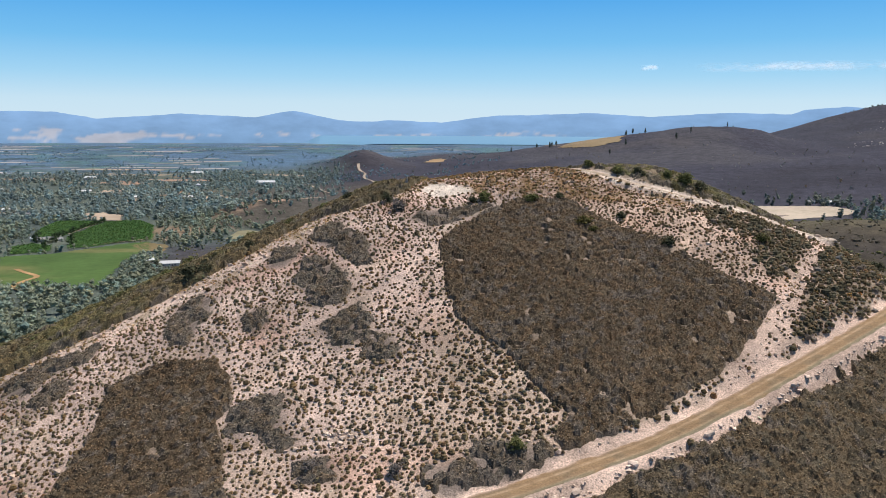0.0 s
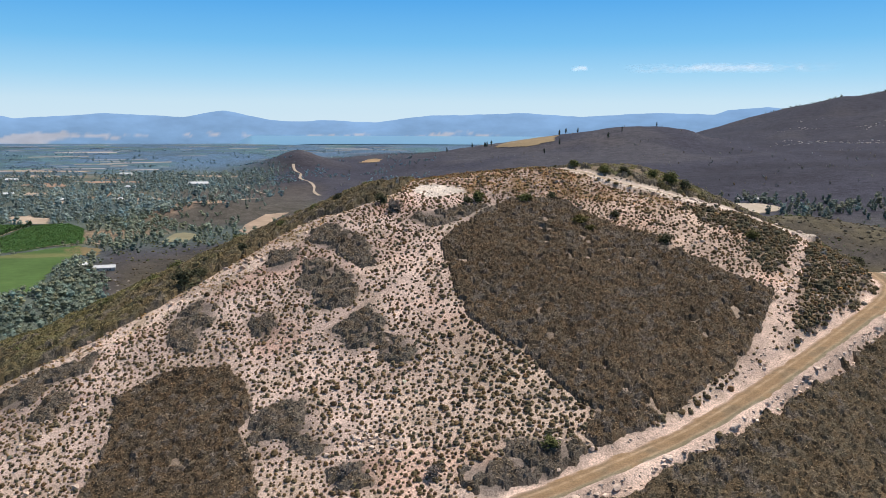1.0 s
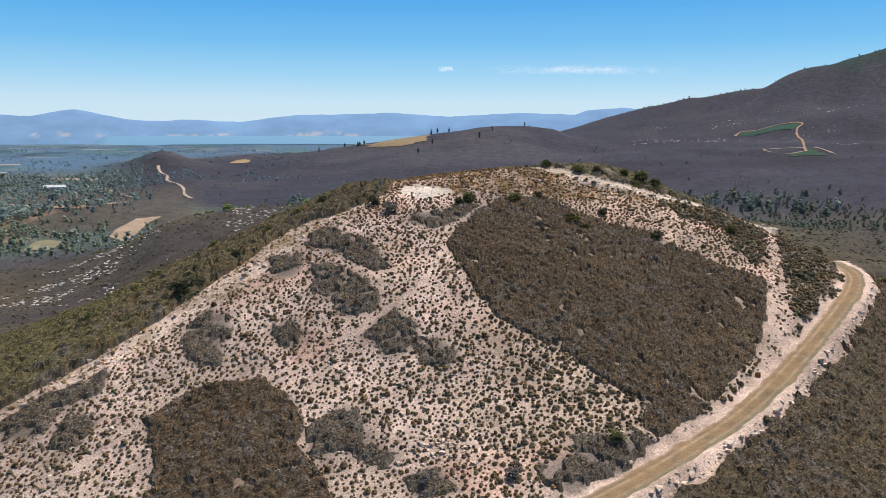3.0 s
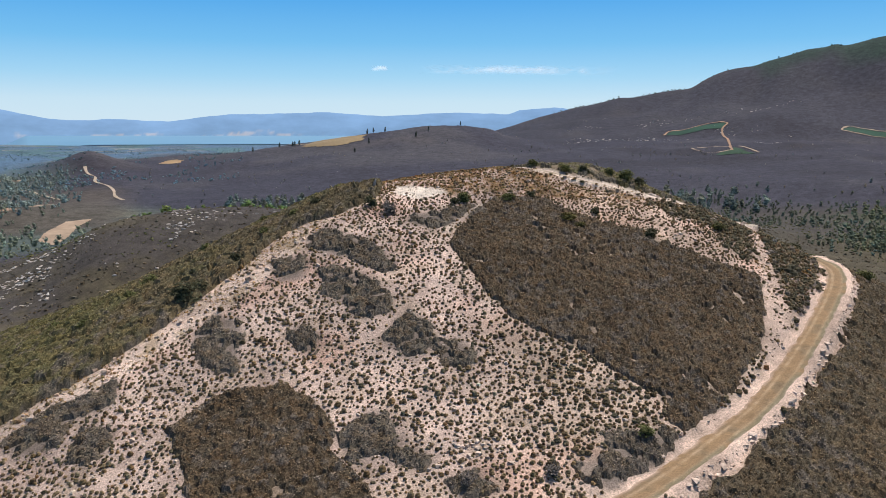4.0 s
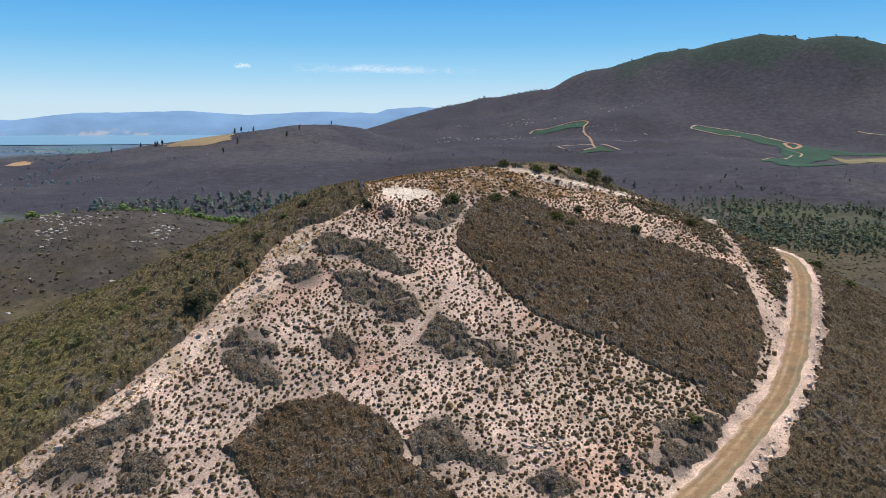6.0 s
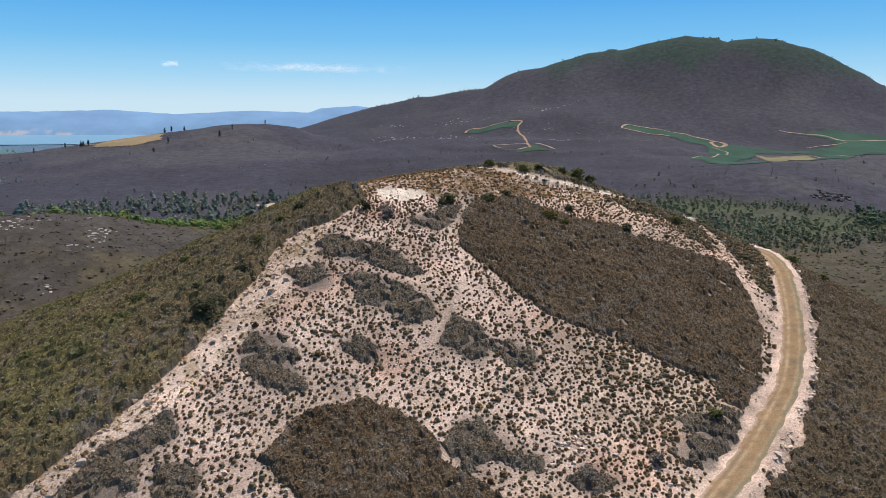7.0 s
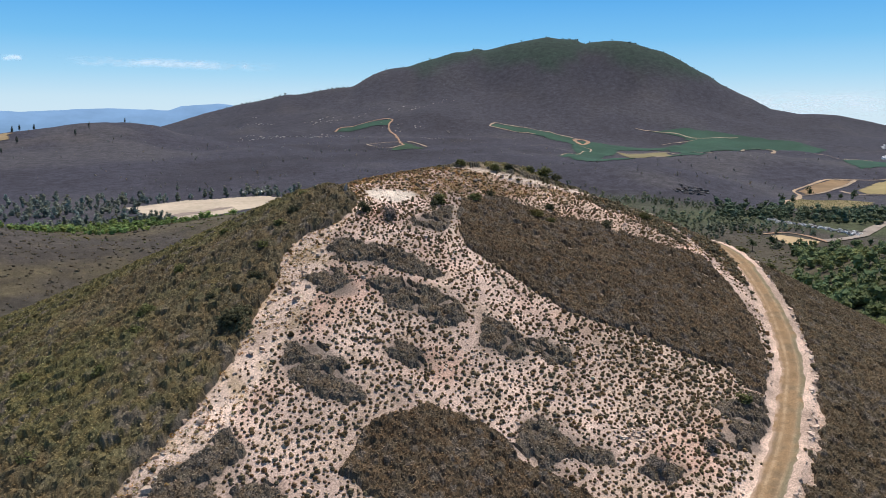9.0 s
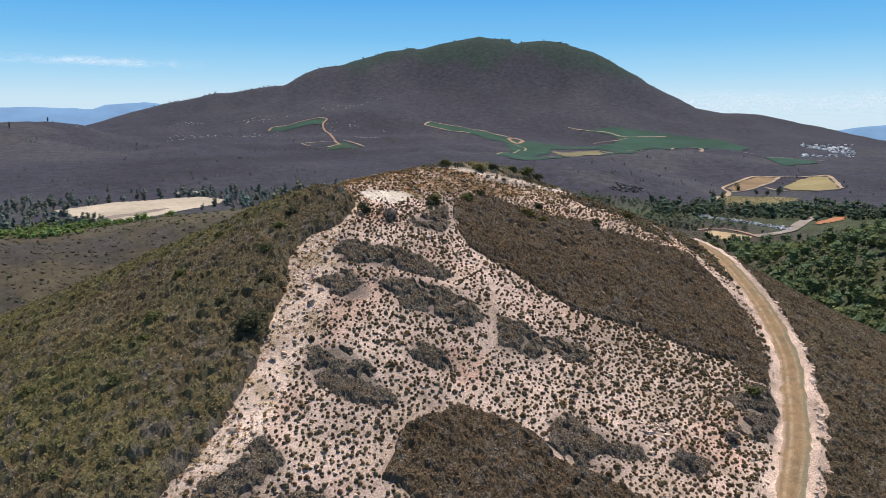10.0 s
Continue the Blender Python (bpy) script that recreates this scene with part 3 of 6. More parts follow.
def polar_sheet(name, az0, az1, n_az, r0, r1, n_r, height, colour, mat, label, category):
    a, f = np.meshgrid(np.linspace(az0, az1, n_az), np.linspace(0, 1, n_r))
    r = r0 + (r1 - r0) * f
    x, y = HUB[0] + r * np.sin(np.radians(a)), HUB[1] + r * np.cos(np.radians(a))
    z = height(a, f, r)
    i, j = np.meshgrid(np.arange(n_r - 1), np.arange(n_az - 1), indexing="ij")
    q = np.stack([i * n_az + j, i * n_az + j + 1, (i + 1) * n_az + j + 1, (i + 1) * n_az + j], -1).reshape(-1, 4)
    ob = mesh_object(name, np.stack([x, y, z], -1).reshape(-1, 3), q, colour(a, f, z).reshape(-1, 3), mat, True)
    return tagged(ob, label, category, kind="structure")


RANGE_AZ = (-45, -28.3, -25.1, -22.8, -21.4, -17.5, -13.8, -12.6, -11.1, -9.9, -8.4, -6.8, -4.8, -3.2, 0.4, 2.4, 4.4, 9.1, 11.1, 14.9, 18.2, 20.4, 23.8, 24.6, 27.0, 28.5, 33, 66, 70, 73.3, 74.6, 76.1, 79, 84, 95)
RANGE_Z = (170, 175, 172, 138, 145, 170, 156, 150, 177, 191, 166, 137, 128, 138, 126, 150, 168, 179, 185, 163, 179, 185, 178, 200, 217, 204, 180, 40, 50, 64, 83, 95, 100, 90, 80)
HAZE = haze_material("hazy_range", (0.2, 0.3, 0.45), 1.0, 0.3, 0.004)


def range_height(a, f, r):
    top = np.interp(a, RANGE_AZ, RANGE_Z) + 3 * grain(a * 20, a * 0, 12, 61, 3)
    foot = -8.0
    return foot + (top - foot) * (f**0.8) + 8 * np.sin(f * np.pi) * grain(a * 40, f * 60, 30, 62, 3)


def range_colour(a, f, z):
    # painted haze: emission blue, brighter towards the crest, with pale cliffs on it
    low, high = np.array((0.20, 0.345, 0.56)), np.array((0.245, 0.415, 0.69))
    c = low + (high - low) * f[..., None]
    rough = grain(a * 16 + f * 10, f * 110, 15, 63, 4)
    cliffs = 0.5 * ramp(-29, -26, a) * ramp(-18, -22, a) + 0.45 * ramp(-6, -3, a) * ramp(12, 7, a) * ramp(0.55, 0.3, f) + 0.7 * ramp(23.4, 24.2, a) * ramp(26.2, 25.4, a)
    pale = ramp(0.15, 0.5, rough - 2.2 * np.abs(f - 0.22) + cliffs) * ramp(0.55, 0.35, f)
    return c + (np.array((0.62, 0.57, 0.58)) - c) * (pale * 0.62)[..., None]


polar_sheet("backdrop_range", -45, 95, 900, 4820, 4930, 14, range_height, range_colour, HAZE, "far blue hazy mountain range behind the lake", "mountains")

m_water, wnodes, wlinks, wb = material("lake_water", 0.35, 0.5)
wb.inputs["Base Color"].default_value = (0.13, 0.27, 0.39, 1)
# weak blue emission: light put into the water on top of its reflections
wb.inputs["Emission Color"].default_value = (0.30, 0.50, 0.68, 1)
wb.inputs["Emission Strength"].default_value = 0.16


def lake_edge(a):
    return 20 * grain(a * 10, a * 0 + 7, 20, 64, 3)


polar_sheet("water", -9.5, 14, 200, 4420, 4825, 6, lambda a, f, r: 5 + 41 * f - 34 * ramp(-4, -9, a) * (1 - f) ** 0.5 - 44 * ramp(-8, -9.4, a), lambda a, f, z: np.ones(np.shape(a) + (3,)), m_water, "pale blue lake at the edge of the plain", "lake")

# ---- roads ----
def road_strip(name, line, half, label, tone, seed):
    """A dirt road laid on the cut: two worn wheel lanes, a grassy crown and crumbling edges."""
    pts = np.array(line)
    runs = np.concatenate([[0], np.cumsum(np.hypot(*np.diff(pts, axis=0).T))])
    s = np.arange(0, runs[-1], 0.5)
    x, y = np.interp(s, runs, pts[:, 0]), np.interp(s, runs, pts[:, 1])
    tx, ty = np.gradient(x), np.gradient(y)
    ln = np.hypot(tx, ty)
    px, py = -ty / ln, tx / ln
    cross = np.linspace(-1, 1, 19)
    off = cross[None, :] * (half + np.where(cross[None, :] > 0, 0.45 * grain(s, s * 0, 2.2, seed, 3)[:, None], 0.55 * grain(s, s * 0 + 40, 2.6, seed + 5, 3)[:, None]))
    gx, gy = x[:, None] + px[:, None] * off, y[:, None] + py[:, None] * off
    rut = -0.05 * (np.exp(-(((np.abs(off) - 0.85) / 0.32) ** 2)))
    fx, fy = gx.ravel(), gy.ravel()
    z = land(fx, fy).reshape(gx.shape) + 0.06 + rut
    z[:, 0] -= 0.12
    z[:, -1] -= 0.12
    worn = np.exp(-(((np.abs(off + 0.15) - 0.85) / 0.28) ** 2))
    n1, n2 = grain(fx, fy, 3.0, seed + 1, 3).reshape(gx.shape), grain(fx * 1.0, fy * 1.0, 0.9, seed + 2, 2).reshape(gx.shape)
    c = np.ones(gx.shape + (3,)) * np.array(tone)
    c = blend(c, (0.185, 0.14, 0.09), 0.65 * ramp(-0.1, 0.6, n1 + 0.5 * n2))
    c = blend(c, (0.44, 0.31, 0.195), worn * np.clip(0.62 + 0.5 * n2 + 0.3 * n1, 0, 1))
    c = blend(c, (0.215, 0.18, 0.115), ramp(0.35, 0.75, -cross)[None, :] * ramp(-0.4, 0.4, n1 + 0.35 + 0.4 * n2) * (half > 1.7))
    c = blend(c, (0.48, 0.345, 0.265), ramp(0.6, 0.95, cross)[None, :] * ramp(-0.3, 0.4, n1 + 0.2 + 0.5 * n2))
    c = blend(c, (0.47, 0.37, 0.29), ramp(0.82, 1.0, -cross)[None, :] * ramp(-0.1, 0.4, n2 + n1))
    n, m = gx.shape
    i, j = np.meshgrid(np.arange(n - 1), np.arange(m - 1), indexing="ij")
    q = np.stack([i * m + j, i * m + j + 1, (i + 1) * m + j + 1, (i + 1) * m + j], -1).reshape(-1, 4)
    ob = mesh_object(name, np.stack([gx, gy, z], -1).reshape(-1, 3), q[:, ::-1], c.reshape(-1, 3), EARTH_ROAD, True)
    return tagged(ob, label, "dirt road", kind="structure")


road_strip("road", ROAD, ROAD_HALF, "tan dirt road with worn wheel lanes cut into the hillside", (0.275, 0.18, 0.10), 91)
road_strip("road_upper", LANE, LANE_HALF, "pale dirt lane over the top of the hill", (0.44, 0.36, 0.28), 95)

# ---- brush ----
def tuft_form(rng, leaves, size, height=0.9, core=True, even=False, heart_wide=0.30, heart_shade=0.6):
    """A scruffy bush one metre across: leaf sprays round a dark heart. Returns corners (n, 3, 3) and shade per corner."""
    u = rng.random(leaves)
    turn = rng.random(leaves) * 2 * np.pi
    up = 0.05 + 0.95 * u
    flat = np.sqrt(1 - np.clip(up, 0, 1) ** 2)
    way = np.stack([flat * np.cos(turn), flat * np.sin(turn), up], -1)
    lump = (0.86 + 0.16 * rng.random(leaves)) if even else (0.62 + 0.55 * rng.random(leaves))
    mid = way * lump[:, None] * np.array((0.5, 0.5, height)) * (0.7 + 0.3 * rng.random(leaves))[:, None]
    face = way + 0.55 * rng.normal(size=(leaves, 3))
    t1 = np.cross(face, rng.normal(size=(leaves, 3)))
    t1 /= np.linalg.norm(t1, axis=1)[:, None] + 1e-9
    t2 = np.cross(face, t1)
    t2 /= np.linalg.norm(t2, axis=1)[:, None] + 1e-9
    s = size * (0.7 + 0.6 * rng.random(leaves))[:, None]
    tri = np.stack([mid + t1 * s, mid - t1 * s * 0.5 + t2 * s * 0.8, mid - t1 * s * 0.5 - t2 * s * 0.8], 1)
    shade = np.repeat((0.65 + 0.65 * rng.random(leaves) ** 1.3)[:, None], 3, 1)
    if core:
        k = 5
        a = np.arange(k) * 2 * np.pi / k
        ring = np.stack([heart_wide * np.cos(a), heart_wide * np.sin(a), np.full(k, 0.0)], -1) * (0.85 + 0.3 * rng.random(k))[:, None]
        ring2 = ring * 0.8 + np.array((0, 0, height * 0.48))
        top = np.array((0, 0, height * (0.42 + 0.8 * heart_wide)))
        heart = []
        for n in range(k):
            p, q = n, (n + 1) % k
            heart += [(ring[p], ring[q], ring2[q]), (ring[p], ring2[q], ring2[p]), (ring2[p], ring2[q], top)]
        tri = np.concatenate([np.array(heart), tri])
        shade = np.concatenate([np.full((len(heart), 3), heart_shade), shade])
    tri[..., 2] = np.maximum(tri[..., 2], -0.05)
    return tri, shade


def dome_form(rng, leaves, size, sides=6):
    """A compact low bush one metre across: a lumpy leafy dome with sprays breaking its outline."""
    a = np.arange(sides) * 2 * np.pi / sides
    rings = []
    for r, h in ((0.40, -0.04), (0.47, 0.34), (0.31, 0.72)):
        lump = 1 + 0.16 * rng.normal(size=sides)
        rings.append(np.stack([r * lump * np.cos(a + h), r * lump * np.sin(a + h), np.full(sides, h) + 0.05 * rng.normal(size=sides)], -1))
    top, tri = np.array((0.05 * rng.normal(), 0.05 * rng.normal(), 0.9)), []
    for low, high in zip(rings, rings[1:]):
        for n in range(sides):
            m = (n + 1) % sides
            tri += [(low[n], low[m], high[m]), (low[n], high[m], high[n])]
    tri += [(rings[2][n], rings[2][(n + 1) % sides], top) for n in range(sides)]
    shade = np.repeat((0.8 + 0.3 * rng.random(len(tri)))[:, None], 3, 1)
    spray, spray_shade = tuft_form(rng, leaves, size, 0.92, False, True)
    return np.concatenate([np.array(tri), spray]), np.concatenate([shade, spray_shade])


def scatter_mesh(name, x, y, z, width, high, tints, forms, mat, rng):
    """Many bushes or far trees in one mesh."""
    pick = rng.integers(0, len(forms), len(x))
    turn = rng.random(len(x)) * 2 * np.pi
    all_v, all_c = [], []
    for f, (tri, shade) in enumerate(forms):
        w = np.where(pick == f)[0]
        if not len(w):
            continue
        co, si = np.cos(turn[w])[:, None, None], np.sin(turn[w])[:, None, None]
        px = (tri[None, :, :, 0] * co - tri[None, :, :, 1] * si) * width[w][:, None, None] + x[w][:, None, None]
        py = (tri[None, :, :, 0] * si + tri[None, :, :, 1] * co) * width[w][:, None, None] + y[w][:, None, None]
        pz = tri[None, :, :, 2] * high[w][:, None, None] + z[w][:, None, None]
        all_v.append(np.stack([px, py, pz], -1).reshape(-1, 3))
        all_c.append((shade[None, :, :, None] * tints[w][:, None, None, :]).reshape(-1, 3))
    v, c = np.concatenate(all_v), np.concatenate(all_c)
    return mesh_object(name, v, np.arange(len(v)).reshape(-1, 3), c, mat)


def spread(rng, x0, x1, y0, y1, gap, loose=0.33):
    """Loose even spread of points."""
    nx, ny = int((x1 - x0) / gap), int((y1 - y0) / gap)
    i, j = np.meshgrid(np.arange(nx), np.arange(ny))
    x = x0 + (i + 0.5 * (j % 2) + rng.normal(0, loose, i.shape)) * gap
    y = y0 + (j + rng.normal(0, loose, i.shape)) * gap
    return x.ravel(), y.ravel()


def tint(rng, n, base, spread_share=0.15, warm=0.07):
    k = 1 + spread_share * rng.normal(size=(n, 1))
    w = rng.normal(size=(n, 1)) * warm
    return np.clip(np.array(base) * k * np.concatenate([1 + w, np.ones((n, 1)), 1 - w], 1), 0.01, 0.6)


SIGHT = [(-82, 152), (-76, 125), (-74, 112), (-61, 97), (-46, 86), (-25, 81), (-15, 74), (0, 66), (22, 66), (43, 76), (54, 83), (95, 83), (152, 97), (152, 114), (137, 134), (124, 152), (105, 170), (85, 180), (62, 188), (40, 198), (12, 207), (-15, 227), (-35, 247), (-110, 247), (-137, 222), (-117, 195), (-102, 165)]


def in_sight(x, y):
    """The stretch of the hill that the flight looks over."""
    return inside(x, y, SIGHT) > 0


rng = np.random.default_rng(11)
SMALL_FORMS = [dome_form(rng, 12, 0.16) for _ in range(8)]
BRUSH_FORMS = [tuft_form(rng, 27, 0.12, 0.85, True, False, 0.40, 0.85) for _ in range(10)]
TUFT_FORMS = [tuft_form(rng, 12, 0.2, 0.7, False) for _ in range(6)]

OLIVE, BROWN, GREY, GREEN = (0.180, 0.134, 0.076), (0.164, 0.117, 0.073), (0.205, 0.168, 0.135), (0.166, 0.129, 0.074)

# scattered low bushes on the pale ground
sx, sy = spread(rng, -90, 100, 66, 195, 0.68, 0.28)
keep = in_sight(sx, sy)
sx, sy = sx[keep], sy[keep]
k = cover(sx, sy)
dense = np.maximum.reduce([k["big"], k["grey"], k["west"], k["outer"]])
chance = (1 - dense) * (1 - k["bank"]) * (1 - 0.7 * k["cut"]) * (1 - k["pad"]) * (1 - 0.82 * k["strip"]) * ramp(1.6, 2.4, k["lane"])
chance = (1 - 0.8 * k["notch"]) * (1 - 0.85 * k["trail"]) * (1 - k["north"]) * (1 - 0.5 * k["grass"]) * chance * (0.97 - 0.3 * ramp(0.25, 0.6, grain(sx, sy, 9, 71, 2)))
keep = rng.random(len(sx)) < chance
sx, sy = sx[keep], sy[keep]
kk = cover(sx, sy)
sz = land(sx, sy) - 0.03
size = np.clip(rng.lognormal(-0.84, 0.30, len(sx)), 0.24, 1.1) * (1 + 0.35 * kk["scrub"] + 0.25 * kk["spur"] + 0.28 * ramp(-15, 8, sx) * ramp(126, 108, sy))
small_tint = tint(rng, len(sx), OLIVE, 0.2, 0.08)
rusty = rng.random(len(sx)) < (0.12 + 0.5 * kk["grass"])
small_tint[rusty] = tint(rng, int(rusty.sum()), (0.175, 0.115, 0.068), 0.2, 0.08)
order = np.argsort(np.hypot(sx + 12, sy - 88))
first, rest = order[:280], order[280:]
scattered = scatter_mesh("scattered_bushes", sx[rest], sy[rest], sz[rest], size[rest], size[rest] * 0.74, small_tint[rest], SMALL_FORMS, LEAF, rng)
tagged(scattered, "low olive bushes dotted over pale stony ground", "bushes", kind="stuff")
small_meshes = []
for f, (tri, shade) in enumerate(SMALL_FORMS):
    for t in ((0.165, 0.128, 0.068), (0.175, 0.125, 0.07), (0.185, 0.115, 0.065)):
        ob = mesh_object("low_bush", tri.reshape(-1, 3), np.arange(tri.shape[0] * 3).reshape(-1, 3), shade.reshape(-1, 1) * np.array(t), LEAF)
        small_meshes.append((ob.data, t[1]))
        bpy.data.objects.remove(ob)
for n in first:
    ob = new("low_bush", small_meshes[int(rng.integers(0, 8)) * 3 + int(rng.choice(3, p=(0.5, 0.36, 0.14)))][0])
    ob.matrix_world = Matrix.LocRotScale((sx[n], sy[n], sz[n]), Euler((0, 0, rng.random() * 6.28)), (size[n], size[n], size[n] * 0.74))
    tagged(ob, "low olive bush on pale stony ground", "bush", "bushes dotted on the slope")


def brake(name, label, x0, x1, y0, y1, gap, share, base, wide, tall, seed, forms=BRUSH_FORMS, dead=0.10, gaps=0.5):
    g = np.random.default_rng(seed)
    x, y = spread(g, x0, x1, y0, y1, gap)
    keep = in_sight(x, y)
    x, y = x[keep], y[keep]
    k = cover(x, y)
    p = share(k, x, y)
    gap_share = ramp(0.45, 0.62, grain(x, y, 5.5, seed, 3))
    keep = g.random(len(x)) < p * (1 - gaps * gap_share)
    x, y = x[keep], y[keep]
    w = wide * np.clip(g.lognormal(0, 0.25, len(x)), 0.55, 1.9)
    t = tint(g, len(x), base, 0.12, 0.05) * (1 + 0.25 * grain(x, y, 14, seed + 1, 3))[:, None]
    grey = g.random(len(x)) < dead + 0.25 * ramp(0.2, 0.6, grain(x, y, 8, seed + 2, 2))
    t[grey] = tint(g, int(grey.sum()), GREY, 0.2, 0.05) * 0.9
    ob = scatter_mesh(name, x, y, land(x, y) - 0.05, w, w * tall * (0.88 + 0.24 * g.random(len(x))), t, forms, LEAF, g)
    return tagged(ob, label, "brush", kind="stuff")


def bush_cells(x, y, size, seed):
    """Irregular bush heads: how far out from the nearest one's middle (0 to about 1), and three chance numbers of its own."""
    iu, iv = np.floor(x / size), np.floor(y / size)
    best, own = np.full(x.shape, 9.0), np.zeros(x.shape + (3,))
    for du in (-1, 0, 1):
        for dv in (-1, 0, 1):
            cu, cv = iu + du, iv + dv
            hx = (cu + 0.1 + 0.8 * lattice(cu, cv, seed)) * size
            hy = (cv + 0.1 + 0.8 * lattice(cu, cv, seed + 7)) * size
            wide = 0.8 + 0.5 * lattice(cu, cv, seed + 29)
            d = np.hypot(x - hx, y - hy) / (size * wide)
            near = d < best
            best = np.where(near, d, best)
            for c in range(3):
                own[..., c] = np.where(near, lattice(cu, cv, seed + 11 + c), own[..., c])
    return best, own


def canopy(name, label, x0, x1, y0, y1, step, share, base, head, tall, seed, dead=0.1, gaps=0.3, sprays=3.0, lush=0.0, open_at=0.52):
    """Closed brush: one leafy roof of many bush heads, with leaf sprays standing out of it and holes down to the ground."""
    g = np.random.default_rng(seed)
    # where it can grow at all
    wide = 1.6
    qx, qy = np.meshgrid(np.arange(x0, x1, wide), np.arange(y0, y1, wide))
    rough = np.zeros(qx.size)
    seen = in_sight(qx.ravel(), qy.ravel())
    rough[seen] = share(cover(qx.ravel()[seen], qy.ravel()[seen]), qx.ravel()[seen], qy.ravel()[seen])
    rough = np.pad(rough.reshape(qx.shape), 1)
    rough = np.max([rough[a : a + qx.shape[0], b : b + qx.shape[1]] for a in range(3) for b in range(3)], 0)
    x, y = np.meshgrid(np.arange(x0, x1 - wide, step), np.arange(y0, y1 - wide, step))
    n, m = x.shape
    x, y = x.ravel(), y.ravel()
    live = np.where(rough[np.clip(((y - y0) / wide + 0.5).astype(int), 0, qx.shape[0] - 1), np.clip(((x - x0) / wide + 0.5).astype(int), 0, qx.shape[1] - 1)] > 0.05)[0]
    x, y = x + g.normal(0, 0.16 * step, x.size), y + g.normal(0, 0.16 * step, x.size)
    lx, ly = x[live], y[live]
    p = share(cover(lx, ly), lx, ly)
    hole = gaps * ramp(open_at, open_at + 0.12, grain(lx, ly, 1.5, seed, 2) + 0.3 * grain(lx, ly, 12, seed + 1, 2))
    out, own = bush_cells(lx + 0.3 * grain(lx, ly, 1.1, seed + 2, 2), ly + 0.3 * grain(lx, ly, 1.1, seed + 3, 2), head, seed)
    round_top = np.sqrt(np.clip(1 - (out / 0.95) ** 2, 0, 1))
    high = tall * (0.12 + 0.88 * round_top) * (0.55 + 0.9 * own[:, 0]) + 0.13 * tall * g.normal(size=len(lx))
    stand = ramp(0.35, 0.6, p + 0.6 * (own[:, 1] - 0.5)) * (1 - hole)
    high = high * (0.3 + 0.7 * ramp(0.35, 1.0, p))
    z = land(lx, ly) + high * stand - 0.25 * (1 - stand)
    c = np.ones((len(lx), 3)) * np.array(base) * (1 + 0.22 * (own[:, 1] - 0.5) + 0.20 * grain(lx, ly, 13, seed + 5, 3))[:, None]
    warm = (own[:, 2] - 0.5) * 0.14
    c = c * np.stack([1 + warm, np.ones(len(lx)), 1 - warm], -1)
    if lush:
        green = lush * ramp(105, 150, ly) * ramp(-0.1, 0.5, grain(lx, ly, 22, 76, 3) + 0.5 * ramp(150, 175, ly + 0.4 * lx) + 0.35 * (own[:, 0] - 0.5))
        c = c * (1 + green[:, None] * (np.array((0.95, 1.06, 0.80)) - 1))
    grey = ramp(1 - dead - 0.08, 1 - dead + 0.08, lattice(np.floor(own[:, 2] * 997), np.floor(own[:, 1] * 997), seed) + 0.32 * grain(lx, ly, 9, seed + 6, 3) + 0.35 * ramp(1.0, 0.6, p))
    c = blend(c, np.array(GREY) * 0.95, 0.75 * grey)
    back = np.full(n * m, -1)
    back[live] = np.arange(len(live))
    i, j = np.meshgrid(np.arange(n - 1), np.arange(m - 1), indexing="ij")
    q = back[np.stack([i * m + j, i * m + j + 1, (i + 1) * m + j + 1, (i + 1) * m + j], -1).reshape(-1, 4)]
    q = q[(q >= 0).all(1)]
    q = q[stand[q].max(1) > 0.05]
    v = np.stack([lx, ly, z], -1)
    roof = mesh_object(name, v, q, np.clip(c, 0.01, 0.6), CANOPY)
    # sprays
    w = q[stand[q].min(1) > 0.45]
    w = w[g.integers(0, len(w), int(len(w) * sprays))]
    u, f = g.random((len(w), 1)), g.random((len(w), 1))
    mid = v[w[:, 0]] * (1 - u) * (1 - f) + v[w[:, 1]] * u * (1 - f) + v[w[:, 2]] * u * f + v[w[:, 3]] * (1 - u) * f
    mid[:, 2] += tall * g.uniform(-0.05, 0.22, len(w))
    face = np.array((0, 0, 1.0)) + 0.8 * g.normal(size=(len(w), 3))
    t1 = np.cross(face, g.normal(size=(len(w), 3)))
    t1 /= np.linalg.norm(t1, axis=1)[:, None] + 1e-9
    t2 = np.cross(face, t1)
    t2 /= np.linalg.norm(t2, axis=1)[:, None] + 1e-9
    s = 0.15 * g.uniform(0.55, 1.3, (len(w), 1))
    tri = np.stack([mid + t1 * s, mid - t1 * s * 0.5 + t2 * s * 0.8, mid - t1 * s * 0.5 - t2 * s * 0.8], 1)
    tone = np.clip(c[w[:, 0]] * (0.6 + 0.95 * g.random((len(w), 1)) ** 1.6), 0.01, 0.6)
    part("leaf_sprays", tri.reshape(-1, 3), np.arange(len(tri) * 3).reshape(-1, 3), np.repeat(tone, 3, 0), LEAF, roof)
    return tagged(roof, label, "brush", kind="stuff")


canopy("dense_brush", "dense brown chaparral brush covering the middle of the hill", -60, 62, 70, 162, 0.30, lambda k, x, y: k["big"] * (1 - k["grey"]) * (1 - k["bank"]) * (1 - k["cut"]), BROWN, 0.85, 0.58, 81, dead=0.16, gaps=0.9)
canopy("grey_brush", "patches of grey half-dead brush on pale ground", -90, 62, 70, 162, 0.30, lambda k, x, y: (1 - 0.8 * k["trail"]) * k["grey"] * (1 - k["west"]) * (1 - k["bank"]), (0.178, 0.140, 0.100), 0.85, 0.56, 82, dead=0.32, gaps=1.0, open_at=0.26)
